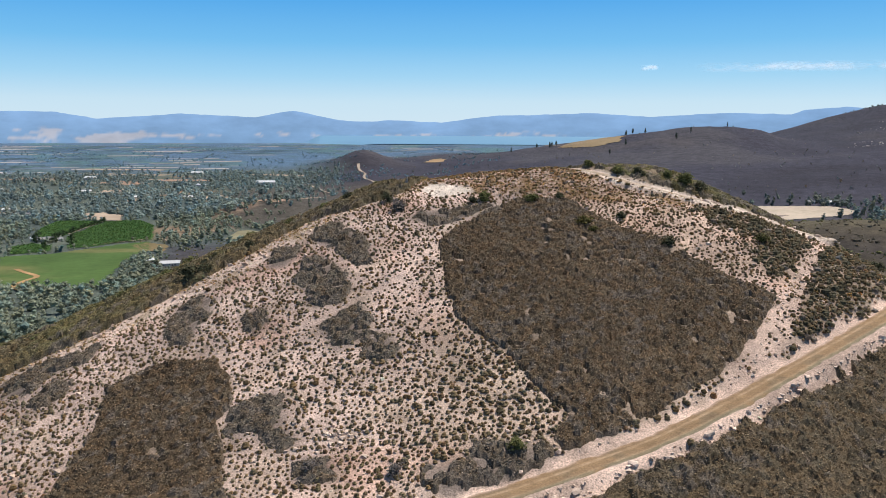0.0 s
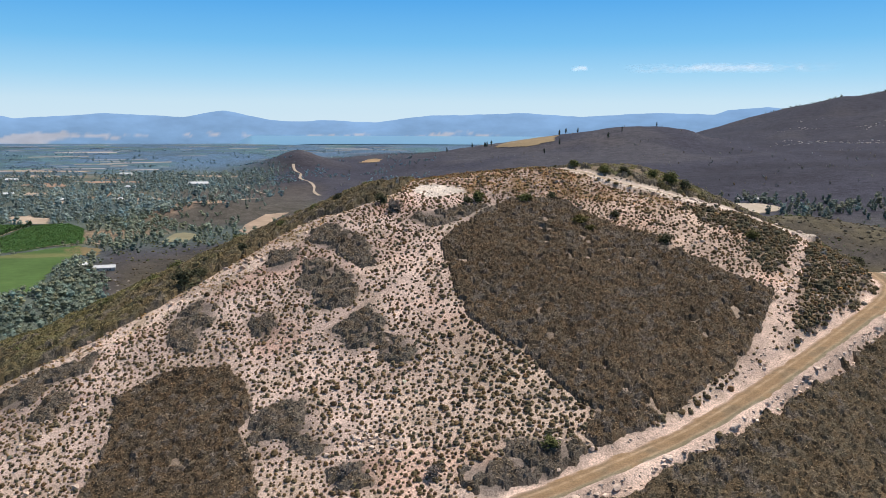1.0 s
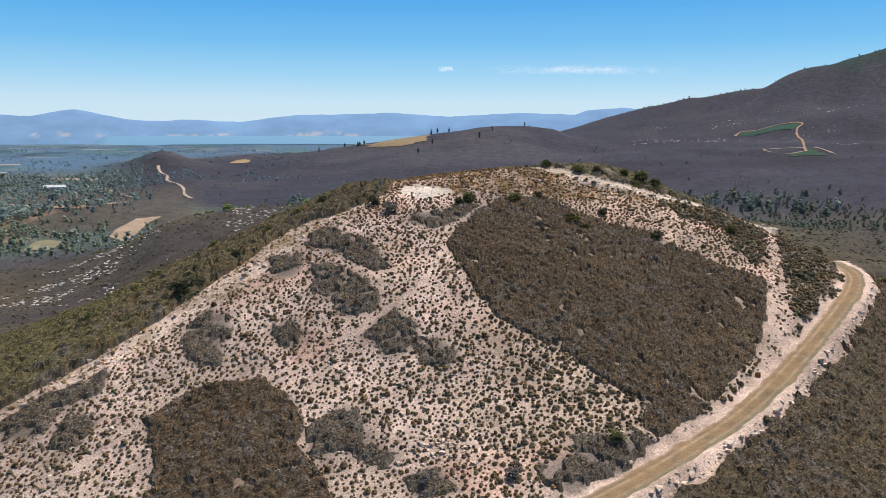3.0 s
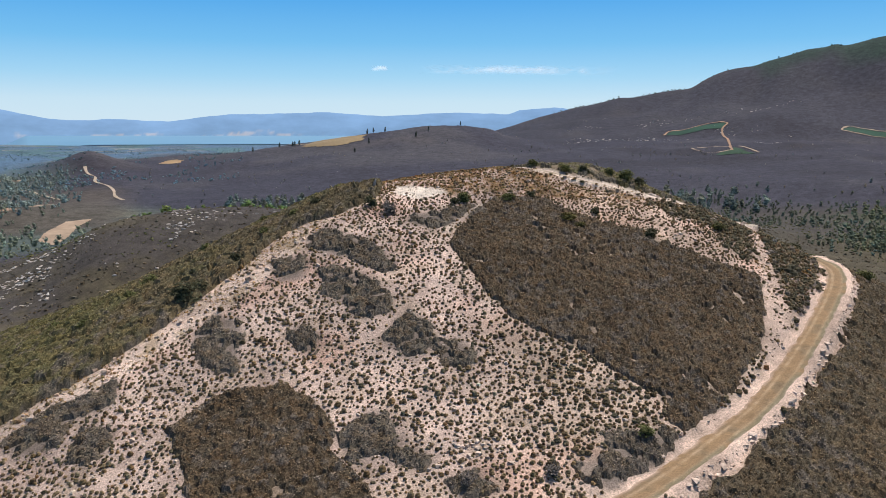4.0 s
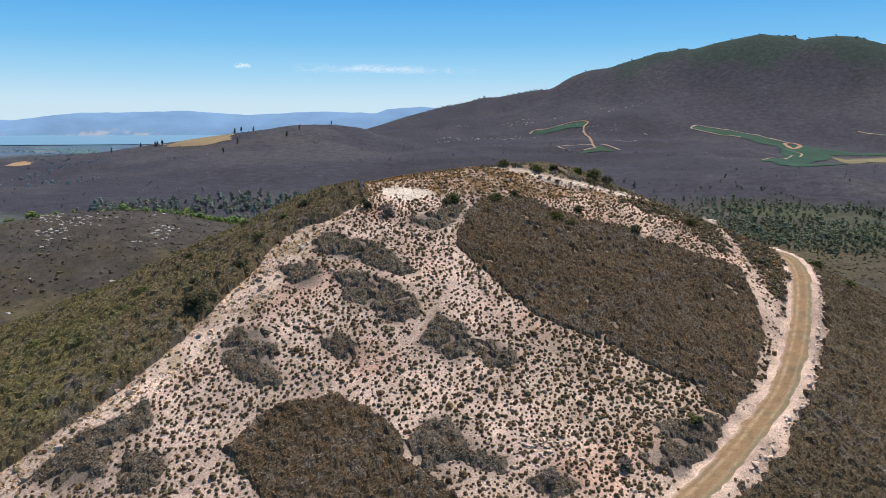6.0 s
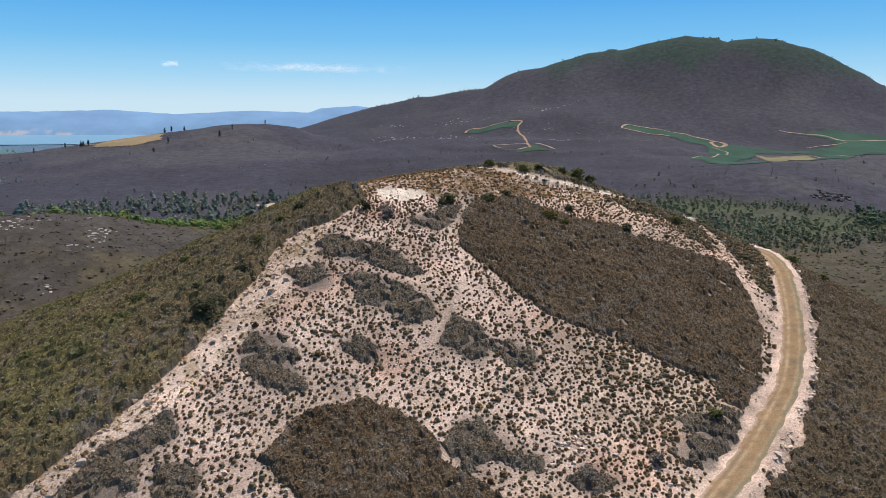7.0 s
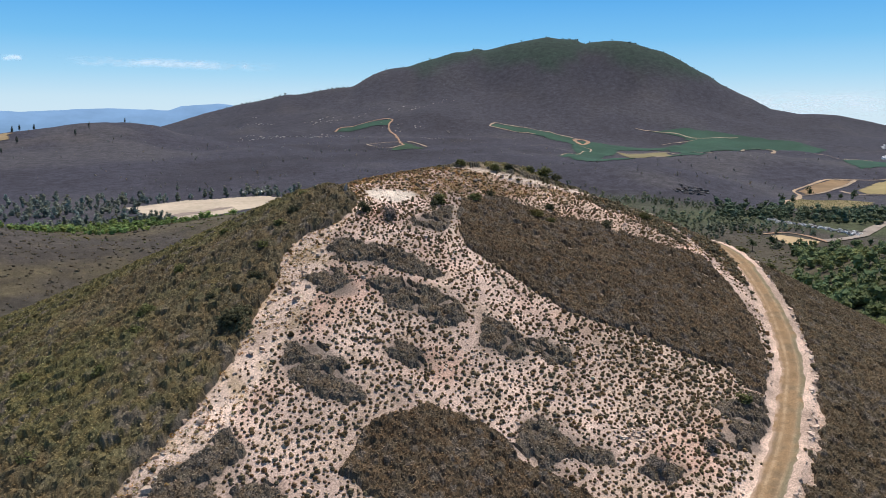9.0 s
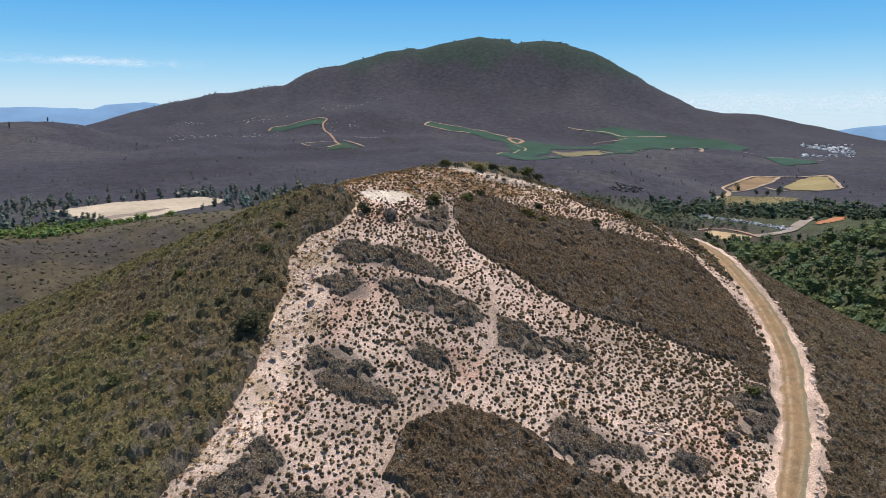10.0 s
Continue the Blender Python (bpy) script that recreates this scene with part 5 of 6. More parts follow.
for n, (x, y, a, b) in enumerate(((-763, 1896, 90, 45), (-700, 1722, 70, 60), (-478, 1627, 60, 40), (-649, 1977, 130, 30), (-831, 2104, 160, 35), (-807, 1890, 80, 30), (-291, 1347, 45, 35), (-345, 1411, 40, 26), (-455, 1560, 45, 30), (-718, 1335, 70, 30), (-900, 2260, 180, 30), (-420, 2150, 120, 26), (-1000, 1950, 120, 40), (-620, 1560, 50, 30), (-250, 1450, 40, 40))):
    ring = [(x + a * math.cos(q * 0.628) * (0.75 + 0.35 * math.sin(3.1 * q + n)), y + b * math.sin(q * 0.628) * (0.8 + 0.3 * math.cos(2.3 * q + n))) for q in range(10)]
    drape("clearing", ring, 3, TAN if n % 3 else (0.36, 0.25, 0.18), "bare tan clearing among valley trees", "field", 330 + 5 * n)
TRACKS = [
    ([(-452, 833), (-433, 815), (-410, 795), (-412, 775), (-411, 756), (-411, 748), (-398, 733), (-389, 733)], 7, (0.44, 0.27, 0.13)),
    ([(-441, 993), (-422, 1012), (-401, 1031), (-382, 1051), (-355, 1027)], 5, TAN),
    ([(-515, 1088), (-521, 1153), (-529, 1248)], 5, TAN),
    ([(-240, 2261), (-226, 2169), (-204, 2090), (-195, 1976), (-166, 1893), (-148, 1792), (-139, 1671), (-120, 1560)], 9, (0.50, 0.40, 0.30)),
    ([(-328, 2000), (-342, 1938), (-316, 1892), (-288, 1815), (-255, 1719), (-220, 1618), (-227, 1564)], 8, (0.50, 0.41, 0.31)),
    ([(-366, 1415), (-370, 1506), (-371, 1563)], 8, TAN),
    ([(1739, 2611), (1803, 2663), (1878, 2635), (1949, 2617), (1976, 2552), (1917, 2502), (1840, 2400), (1756, 2267), (1600, 2060), (1458, 1874)], 11, ROSE),
    ([(1587, 2038), (1568, 2072), (1510, 2099)], 9, TAN),
    ([(1453, 1878), (1364, 1825), (1368, 1920), (1454, 2042)], 9, TAN),
    ([(1573, 1986), (1454, 1758)], 9, TAN),
    ([(2291, 2069), (2248, 2154), (2218, 2218), (2220, 2243), (2290, 2278), (2311, 2242), (2362, 2106), (2351, 1928), (2337, 1904)], 11, TAN),
    ([(2329, 1911), (2354, 1890), (2306, 1828), (2217, 1787), (2280, 1860), (2329, 1911)], 18, ROSE),
    ([(2696, 1888), (2705, 1826), (2725, 1707), (2664, 1578), (2841, 1522)], 10, TAN),
    ([(2456, 1618), (2556, 1607), (2633, 1579)], 9, TAN),
    ([(1628, 1277), (1713, 1295), (1732, 1253), (1620, 1154)], 9, ROSE),
    ([(1614, 1109), (1758, 1164), (1837, 1194)], 12, TAN),
    ([(2003, 1494), (1997, 1317), (1794, 1109), (1758, 1040)], 9, TAN),
    ([(1534, 1343), (1717, 1432), (2037, 1617), (2063, 1660), (2041, 1679)], 9, TAN),
    ([(2003, 892), (2032, 843), (2060, 780), (2112, 711)], 9, TAN),
    ([(1867, 1018), (1983, 1067), (2004, 1002), (1902, 956)], 12, TAN),
    ([(1145, 586), (1203, 608), (1266, 618), (1328, 639), (1390, 676), (1543, 704), (1636, 699), (1714, 613), (1726, 582), (1479, 489)], 11, (0.44, 0.33, 0.23)),
    ([(1328, 639), (1392, 627), (1542, 646), (1674, 671)], 10, TAN),
    ([(1444, 615), (1403, 569), (1415, 519), (1466, 486)], 10, TAN),
    ([(828, 469), (855, 456), (846, 424), (823, 391)], 7, ROSE),
    ([(826, 397), (875, 387), (904, 384), (1005, 397), (1064, 393), (1107, 378)], 20, (0.33, 0.28, 0.24)),
    ([(300, 2680), (352, 2522), (440, 2480)], 10, TAN),
]
for n, (line, width, colour) in enumerate(TRACKS):
    ribbon("dirt_track", line, width, colour, "pale dirt track across the hills", 420 + 7 * n)

def polar_spread(g, az0, az1, r0, r1, count):
    a = g.uniform(az0, az1, count)
    r = np.exp(g.uniform(math.log(r0), math.log(r1), count))
    return HUB[0] + r * np.sin(np.radians(a)), HUB[1] + r * np.cos(np.radians(a)), a, r


# narrow fields of the far plain, the greener tones blued as painted haze
fg = np.random.default_rng(57)
fx, fy, fa, fr = polar_spread(fg, -34, 12, 2250, 4350, 560)
keep = (fa < 16 * ramp(2800, 3600, fr) - 14) & (fg.random(len(fa)) < 0.9)
fx, fy, fa, fr = fx[keep], fy[keep], fa[keep], fr[keep]
corners, tones = [], []
for x, y, a, r in zip(fx, fy, fa, fr):
    long, deep = fg.uniform(40, 230), fg.uniform(10, 45)
    tx, ty = math.cos(radians(a)), -math.sin(radians(a))
    lean = fg.normal(0, 0.12)
    ex, ey = tx + lean * ty, ty - lean * tx
    for u, v in ((-1, -1), (1, -1), (1, 1), (-1, 1)):
        corners.append((x + ex * long * u / 2 - ty * deep * v / 2, y + ey * long * u / 2 + tx * deep * v / 2))
    pick = fg.random()
    tone = (0.46, 0.42, 0.40) if pick < 0.13 else (0.34, 0.30, 0.27) if pick < 0.22 else (0.10, 0.17, 0.16) if pick < 0.5 else (0.10, 0.15, 0.19)
    tones += [np.array(tone) * fg.uniform(0.8, 1.2)] * 4
corners = np.array(corners)
strips_ob = mesh_object("far_fields", np.column_stack([corners, sheet(corners[:, 0], corners[:, 1]) + 0.8]), np.arange(len(corners)).reshape(-1, 4), np.array(tones), FIELD)
tagged(strips_ob, "narrow pale and green fields across the far plain", "fields", kind="stuff")

# ---- trees of the plain, the valley and the far slopes ----
tg = np.random.default_rng(55)


def ball_tris(g, sides=5):
    """A lumpy ball of radius one, the body of a clump of leaves."""
    a = np.arange(sides) * 2 * np.pi / sides
    rings = []
    for r, h in ((0.80, -0.45), (0.95, 0.28)):
        lump = 1 + 0.18 * g.normal(size=sides)
        rings.append(np.stack([r * lump * np.cos(a + h), r * lump * np.sin(a + h), h + 0.12 * g.normal(size=sides)], -1))
    low, high, foot, top = rings[0], rings[1], np.array((0, 0, -0.9)), np.array((0, 0, 0.98))
    tri = []
    for n in range(sides):
        m = (n + 1) % sides
        tri += [(low[n], low[m], high[m]), (low[n], high[m], high[n]), (high[n], high[m], top), (low[m], low[n], foot)]
    return np.array(tri)


def tree_form(g, lobes, leaves, size, tall=1.0, trunk=True):
    """A tree one metre across: clumps of leaves gathered on a short trunk."""
    tris, shades = [], []
    if trunk:
        stem = stem_tris([(0, 0, -0.05), (0.02, 0.01, 0.3), (0.0, 0.03, 0.6)], 0.05, 0.02, 3)
        tris.append(stem)
        shades.append(np.full(stem.shape[:2], 0.7))
    for n in range(lobes):
        f = n / max(1, lobes - 1)
        turn, out = g.random() * 6.28, (0.28 if tall <= 1 else 0.24) * math.sqrt(g.random()) * (1 - 0.5 * f)
        r = (0.24 + 0.12 * g.random()) * (1 if tall <= 1 else 1.1 - 0.55 * f)
        mid = np.array((out * math.cos(turn), out * math.sin(turn), 0.26 + (tall - 0.52) * f * (0.8 + 0.2 * g.random())))
        body = ball_tris(g) * r * 0.8 + mid
        way = g.normal(size=(leaves, 3))
        way[:, 2] = np.abs(way[:, 2])
        way /= np.linalg.norm(way, axis=1)[:, None]
        face = way + 0.5 * g.normal(size=(leaves, 3))
        t1 = np.cross(face, g.normal(size=(leaves, 3)))
        t1 /= np.linalg.norm(t1, axis=1)[:, None] + 1e-9
        t2 = np.cross(face, t1)
        t2 /= np.linalg.norm(t2, axis=1)[:, None] + 1e-9
        at, s = mid + way * r * g.uniform(0.85, 1.2, (leaves, 1)), size * g.uniform(0.6, 1.1, (leaves, 1))
        tris += [body, np.stack([at + t1 * s, at - t1 * s * 0.5 + t2 * s * 0.8, at - t1 * s * 0.5 - t2 * s * 0.8], 1)]
        tone = 0.85 + 0.3 * g.random()
        shades += [np.repeat((tone * g.uniform(0.85, 1.1, len(body)))[:, None], 3, 1), np.repeat((tone * g.uniform(0.82, 1.1, leaves))[:, None], 3, 1)]
    return np.concatenate(tris), np.concatenate(shades)


OAK_FORMS = [tree_form(tg, 3, 13, 0.10, 1.0, False) for _ in range(8)]
FAR_FORMS = [tree_form(tg, 2, 9, 0.12, 1.0, False) for _ in range(8)]
PINE_FORMS = [tree_form(tg, 4, 9, 0.11, 1.25) for _ in range(8)]


YARD = [(966, 535), (946, 503), (941, 478), (935, 452), (923, 425), (918, 402), (903, 387)]
VALLEY_ROAD = [(826, 397), (875, 387), (904, 384), (1005, 397), (1064, 393), (1107, 378)]
OPEN_RINGS = [v[0] for v in VINEYARDS] + [f[1] for f in DRY_FIELDS]


def clear_of_fields(x, y, margin=3.0):
    ok = np.ones(len(x), bool)
    for ring in OPEN_RINGS:
        xs, ys = [p[0] for p in ring], [p[1] for p in ring]
        near = (x > min(xs) - 20) & (x < max(xs) + 20) & (y > min(ys) - 20) & (y < max(ys) + 20)
        if near.any():
            ok[near] &= inside(x[near], y[near], ring) < -margin
    return ok


def wood(name, label, az0, az1, r0, r1, count, keep_share, size, colour, forms, seed, tall=0.9):
    g = np.random.default_rng(seed)
    x, y, a, r = polar_spread(g, az0, az1, r0, r1, count)
    keep = (g.random(count) < keep_share(x, y, a, r)) & clear_of_fields(x, y)
    x, y, r = x[keep], y[keep], r[keep]
    w = size * np.clip(g.lognormal(0, 0.3, len(x)), 0.5, 2.0)
    t = tint(g, len(x), colour, 0.15, 0.08) * (1 + 0.25 * grain(x, y, 90, seed + 1, 2))[:, None]
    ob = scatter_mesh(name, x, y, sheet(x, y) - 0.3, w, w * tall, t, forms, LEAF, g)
    return tagged(ob, label, "trees", kind="stuff")


# plain trees turn bluer with distance: haze mixed into their tints
wood("valley_woods", "dense dark oak woods covering the near plain", -33, 0, 560, 1350, 10000, lambda x, y, a, r: ramp(-3, -8, a - 2 * grain(x, y, 200, 5, 2)) * np.maximum(ramp(-15.5, -18.5, a + grain(x, y, 90, 77, 2)), ramp(960, 1060, r)) * (0.35 + 0.65 * ramp(-0.35, 0.15, grain(x, y, 160, 501, 3))) * (1 - 0.8 * ramp(-14, -11, a) * ramp(1150, 1230, r)), 7.5, (0.205, 0.235, 0.175), FAR_FORMS, 511)
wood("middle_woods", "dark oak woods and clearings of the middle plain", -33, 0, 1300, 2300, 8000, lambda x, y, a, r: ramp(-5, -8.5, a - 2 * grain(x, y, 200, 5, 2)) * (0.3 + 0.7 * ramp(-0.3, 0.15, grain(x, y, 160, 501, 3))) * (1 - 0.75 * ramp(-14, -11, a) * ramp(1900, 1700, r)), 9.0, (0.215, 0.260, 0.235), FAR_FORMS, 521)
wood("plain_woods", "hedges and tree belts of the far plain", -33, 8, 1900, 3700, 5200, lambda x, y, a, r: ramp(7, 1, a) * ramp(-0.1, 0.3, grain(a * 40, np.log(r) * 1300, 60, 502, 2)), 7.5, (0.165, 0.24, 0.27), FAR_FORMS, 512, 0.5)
wood("pond_trees", "grey-green pines and oaks round the dry pond", 4, 42, 1060, 1480, 1900, lambda x, y, a, r: np.maximum(ramp(1180, 1240, r) * ramp(1480, 1330, r) * 0.75, ramp(1130, 1080, r) * ramp(24, 18, a)) * ramp(44, 36, a), 10.0, (0.165, 0.185, 0.15), PINE_FORMS, 513)
wood("willow_trees", "bright green willows along the valley bottom", -2, 26, 860, 1110, 1100, lambda x, y, a, r: ramp(-0.2, 0.2, grain(x, y, 70, 503, 2) + 0.5 * ramp(920, 980, r) - 0.3), 7.0, (0.165, 0.22, 0.072), OAK_FORMS, 514, 0.75)
wood("bottom_trees", "grey-green trees filling the valley below the mountain", 33, 60, 820, 1400, 2600, lambda x, y, a, r: ramp(34, 40, a) * ramp(840, 930, r) * ramp(-0.35, 0.2, grain(x, y, 120, 504, 3)) * ramp(1400, 1200, r), 5.5, (0.15, 0.165, 0.115), FAR_FORMS, 515)
wood("east_woods", "dark green oak forest on the eastern slope", 52, 84, 330, 1000, 6600, lambda x, y, a, r: (1 - ramp(65.5, 63.5, a) * ramp(560, 640, r)) * (hill_form(x, y) - far_form(x, y) < 4) * ramp(59, 63, a) * ramp(1000, 900, r + 60 * ramp(66, 60, a)) * (0.55 + 0.45 * ramp(-0.3, 0.2, grain(x, y, 60, 505, 2))) * ramp(9, 13, along(x, y, YARD)[0]) * ramp(8, 12, along(x, y, VALLEY_ROAD)[0]), 7.5, (0.145, 0.178, 0.082), OAK_FORMS, 516)
wood("stream_trees", "belt of dark green trees along the stream", 60, 80, 1110, 1300, 900, lambda x, y, a, r: ramp(1110, 1140, r) * ramp(1300, 1240, r), 10.0, (0.095, 0.125, 0.08), FAR_FORMS, 517)
wood("valley_thicket", "grey-green thicket on the valley floor", 44, 66, 880, 1260, 1700, lambda x, y, a, r: ramp(45, 49, a) * ramp(-0.4, 0.0, grain(x, y, 90, 508, 3)) * ramp(9, 13, along(x, y, YARD)[0]) * ramp(8, 12, along(x, y, VALLEY_ROAD)[0]), 6.0, (0.15, 0.172, 0.108), FAR_FORMS, 522)
wood("burnt_hill_trees", "scattered singed trees on the burnt hills", -2, 76, 1250, 3000, 1500, lambda x, y, a, r: 0.25 + 0.75 * ramp(0.15, 0.5, grain(x, y, 180, 506, 2)), 4.5, (0.19, 0.18, 0.155), FAR_FORMS, 518, 0.9)
wood("summit_trees", "dark green trees along the mountain's crest", 27, 62, 3900, 4440, 1300, lambda x, y, a, r: ramp(4180, 4420, r + 120 * grain(x, y, 200, 507, 2)), 10.0, (0.06, 0.08, 0.075), FAR_FORMS, 519, 0.55)

# brush on the burnt spur behind the hill
bg = np.random.default_rng(58)
bx, by, ba, br = polar_spread(bg, -19, 64, 400, 1080, 16000)
keep = (hill_form(bx, by) - far_form(bx, by) < 22) & (bg.random(len(bx)) < 0.9 - 0.45 * ramp(50, 56, ba) * ramp(700, 500, br)) & clear_of_fields(bx, by)
bx, by, ba, br = bx[keep], by[keep], ba[keep], br[keep]
green = ramp(-0.1, 0.4, grain(bx, by, 70, 59, 3) + 0.6 * ramp(560, 420, br) + 0.5 * ramp(880, 960, br) + 0.35 * ramp(40, 48, ba)) > bg.random(len(bx))
t = tint(bg, len(bx), (0.125, 0.103, 0.072), 0.2, 0.06)
t[green] = tint(bg, int(green.sum()), (0.125, 0.126, 0.056), 0.15, 0.08)
w = np.clip(bg.lognormal(0.95, 0.4, len(bx)), 1.2, 6.0)
spur_brush = scatter_mesh("spur_brush", bx, by, sheet(bx, by) - 0.1, w, w * 0.6, t, [tuft_form(bg, 7, 0.18, 0.7, True, False, 0.36, 0.9) for _ in range(6)], LEAF, bg)
tagged(spur_brush, "dark singed brush with green regrowth on the next spur", "brush", kind="stuff")


# vines in rows
vg = np.random.default_rng(61)
VINE_FORMS = [tuft_form(vg, 10, 0.3, 0.8, False) for _ in range(5)]


def vine_rows(ring, turn, row_gap, step, wide, colour, label, seed):
    g = np.random.default_rng(seed)
    xs, ys = [p[0] for p in ring], [p[1] for p in ring]
    reach = 0.6 * math.hypot(max(xs) - min(xs), max(ys) - min(ys))
    u, v = np.meshgrid(np.arange(-reach, reach, step), np.arange(-reach, reach, row_gap))
    u = u + g.normal(0, 0.2 * step, u.shape)
    c, s = math.cos(radians(turn)), math.sin(radians(turn))
    x = ((max(xs) + min(xs)) / 2 + u * c - v * s).ravel()
    y = ((max(ys) + min(ys)) / 2 + u * s + v * c).ravel()
    keep = (inside(x, y, ring) > 3) & (g.random(len(x)) < 0.93)
    x, y = x[keep], y[keep]
    w = wide * np.clip(g.lognormal(0, 0.2, len(x)), 0.6, 1.6)
    ob = scatter_mesh("vine_rows", x, y, sheet(x, y) + 0.9, w, w * 0.55, tint(g, len(x), colour, 0.15, 0.06), VINE_FORMS, LEAF, g)
    return tagged(ob, label, "vines", kind="stuff")


for n, turn in enumerate((80, 62, 35)):
    vine_rows(VINEYARDS[n][0], turn, 4.2, 2.6, 3.0, (0.075, 0.14, 0.042), "green vines in long rows in the vineyard", 620 + n)
vine_rows(DRY_FIELDS[4][1], 110, 9.0, 3.0, 2.0, (0.16, 0.16, 0.075), "yellow-green vines in rows on dry ground", 625)


# single trees that stand out
def tree(x, y, high, colour, label, group, seed, pine=False):
    g = np.random.default_rng(seed)
    root = new("tree")
    root.location = (x, y, float(sheet(np.array([x]), np.array([y]))[0]) - 0.4)
    tagged(root, label, "tree", group)
    tr = [stem_tris([(0, 0, 0), (0.01, 0.02, 0.35), (0, 0, 0.85)], 0.035, 0.01, 6)]
    for _ in range(5):
        a, h0 = g.random() * 6.28, 0.3 + 0.4 * g.random()
        tr.append(stem_tris([(0, 0, h0), (0.12 * math.cos(a), 0.12 * math.sin(a), h0 + 0.08), (0.25 * math.cos(a), 0.25 * math.sin(a), h0 + 0.18)], 0.014, 0.004, 4))
    tr = np.concatenate(tr) * high
    part("trunk", tr.reshape(-1, 3), np.arange(len(tr) * 3).reshape(-1, 3), None, BARK, root)
    tri, shade = crown_tris(g, 9, 22, 0.13, 0.2 if pine else 0.36, 0.3, 1.0)
    tri = tri * np.array((0.6 if pine else 0.9, 0.6 if pine else 0.9, 1.0)) * high
    part("crown", tri.reshape(-1, 3), np.arange(len(tri) * 3).reshape(-1, 3), shade.reshape(-1, 1) * np.array(colour), LEAF, root)
    return root


for n, (x, y, h) in enumerate(((330, 2500, 17), (338, 2510, 14), (352, 2515, 16), (295, 2540, 15), (215, 2560, 15), (600, 2560, 16), (640, 2560, 14), (570, 2520, 15), (520, 2300, 16), (655, 2270, 17), (720, 2350, 13), (450, 2180, 14), (860, 2450, 13))):
    tree(x, y, h, (0.085, 0.10, 0.08), "dark conifer standing on a burnt hilltop", "hilltop conifers", 600 + n, True)
for n, (x, y, h) in enumerate(((-520, 1012, 15), (-470, 1000, 14), (-487, 965, 9), (-498, 1015, 12), (-505, 1040, 10), (1175, 604, 13), (1205, 600, 11), (1290, 575, 11), (1303, 560, 10), (1316, 545, 11), (1370, 640, 14), (745, 420, 12), (760, 398, 11), (700, 420, 12), (1360, 560, 12))):
    tree(x, y, h, (0.06, 0.085, 0.04), "round green oak at the edge of a field", "field oaks", 630 + n)
for n, f in enumerate(np.linspace(0, 1, 14)):
    x, y = -518 - 9 * f + 3, 1061 + 165 * f
    tree(x, y, 7 + 2 * math.sin(n * 2.1), (0.05, 0.075, 0.035), "small dark tree in a hedge between vineyards", "hedge trees", 660 + n)

# ---- houses and yards ----
ROOF_PALE = plain_material("pale_metal_roof", (0.62, 0.62, 0.62), 0.8, 0.12, 0.5)
ROOF_GREY = plain_material("shingle_roof", (0.30, 0.29, 0.29), 0.8, 0.15, 0.8)
WALL_PALE = plain_material("painted_wall", (0.66, 0.63, 0.58), 0.8, 0.1, 0.8)
PANE = plain_material("window_glass", (0.05, 0.06, 0.07), 1.0, 0.1, 0.1, 0.0, 0.6)


def box_tris(x0, x1, y0, y1, z0, z1):
    c = [np.array((x, y, z), float) for x in (x0, x1) for y in (y0, y1) for z in (z0, z1)]
    f = ((0, 1, 3, 2), (4, 6, 7, 5), (0, 4, 5, 1), (2, 3, 7, 6), (0, 2, 6, 4), (1, 5, 7, 3))
    return np.array([t for a, b, d, e in f for t in ((c[a], c[b], c[d]), (c[a], c[d], c[e]))])


def solid(name, tri, mat, parent, label=""):
    return part(name, tri.reshape(-1, 3), np.arange(len(tri) * 3).reshape(-1, 3), None, mat, parent, label)


def house(x, y, long, wide, high, turn, roof_mat, label):
    root = new("house")
    root.matrix_world = pose(x, y, float(sheet(np.array([x]), np.array([y]))[0]) - 0.2, 0, 0, turn)
    tagged(root, label, "house", "houses in the valley")
    a, b = long / 2, wide / 2
    solid("wall", box_tris(-a, a, -b, b, 0, high), WALL_PALE, root)
    e, k = 0.6, high + wide * 0.28
    r = [np.array(q, float) for q in ((-a - e, -b - e, high - 0.1), (a + e, -b - e, high - 0.1), (a + e, b + e, high - 0.1), (-a - e, b + e, high - 0.1), (-a - e, 0, k), (a + e, 0, k))]
    solid("roof", np.array([(r[0], r[1], r[5]), (r[0], r[5], r[4]), (r[2], r[3], r[4]), (r[2], r[4], r[5]), (r[0], r[4], r[3]), (r[1], r[2], r[5])]), roof_mat, root)
    for s in (-0.55, 0.0, 0.55):
        win = solid("window", np.concatenate([box_tris(s * a - 0.8, s * a + 0.8, -b - 0.08, -b, 0.9, 1.0), box_tris(s * a - 0.8, s * a + 0.8, -b - 0.08, -b, 2.2, 2.3), box_tris(s * a - 0.8, s * a - 0.7, -b - 0.08, -b, 1.0, 2.2), box_tris(s * a + 0.7, s * a + 0.8, -b - 0.08, -b, 1.0, 2.2)]), ROOF_PALE, root)
        solid("pane", box_tris(s * a - 0.7, s * a + 0.7, -b - 0.05, -b - 0.01, 1.0, 2.2), PANE, win)
    solid("door", box_tris(0.28 * a - 0.5, 0.28 * a + 0.5, -b - 0.05, -b + 0.02, 0.1, 2.1), BARK, root)
    return root


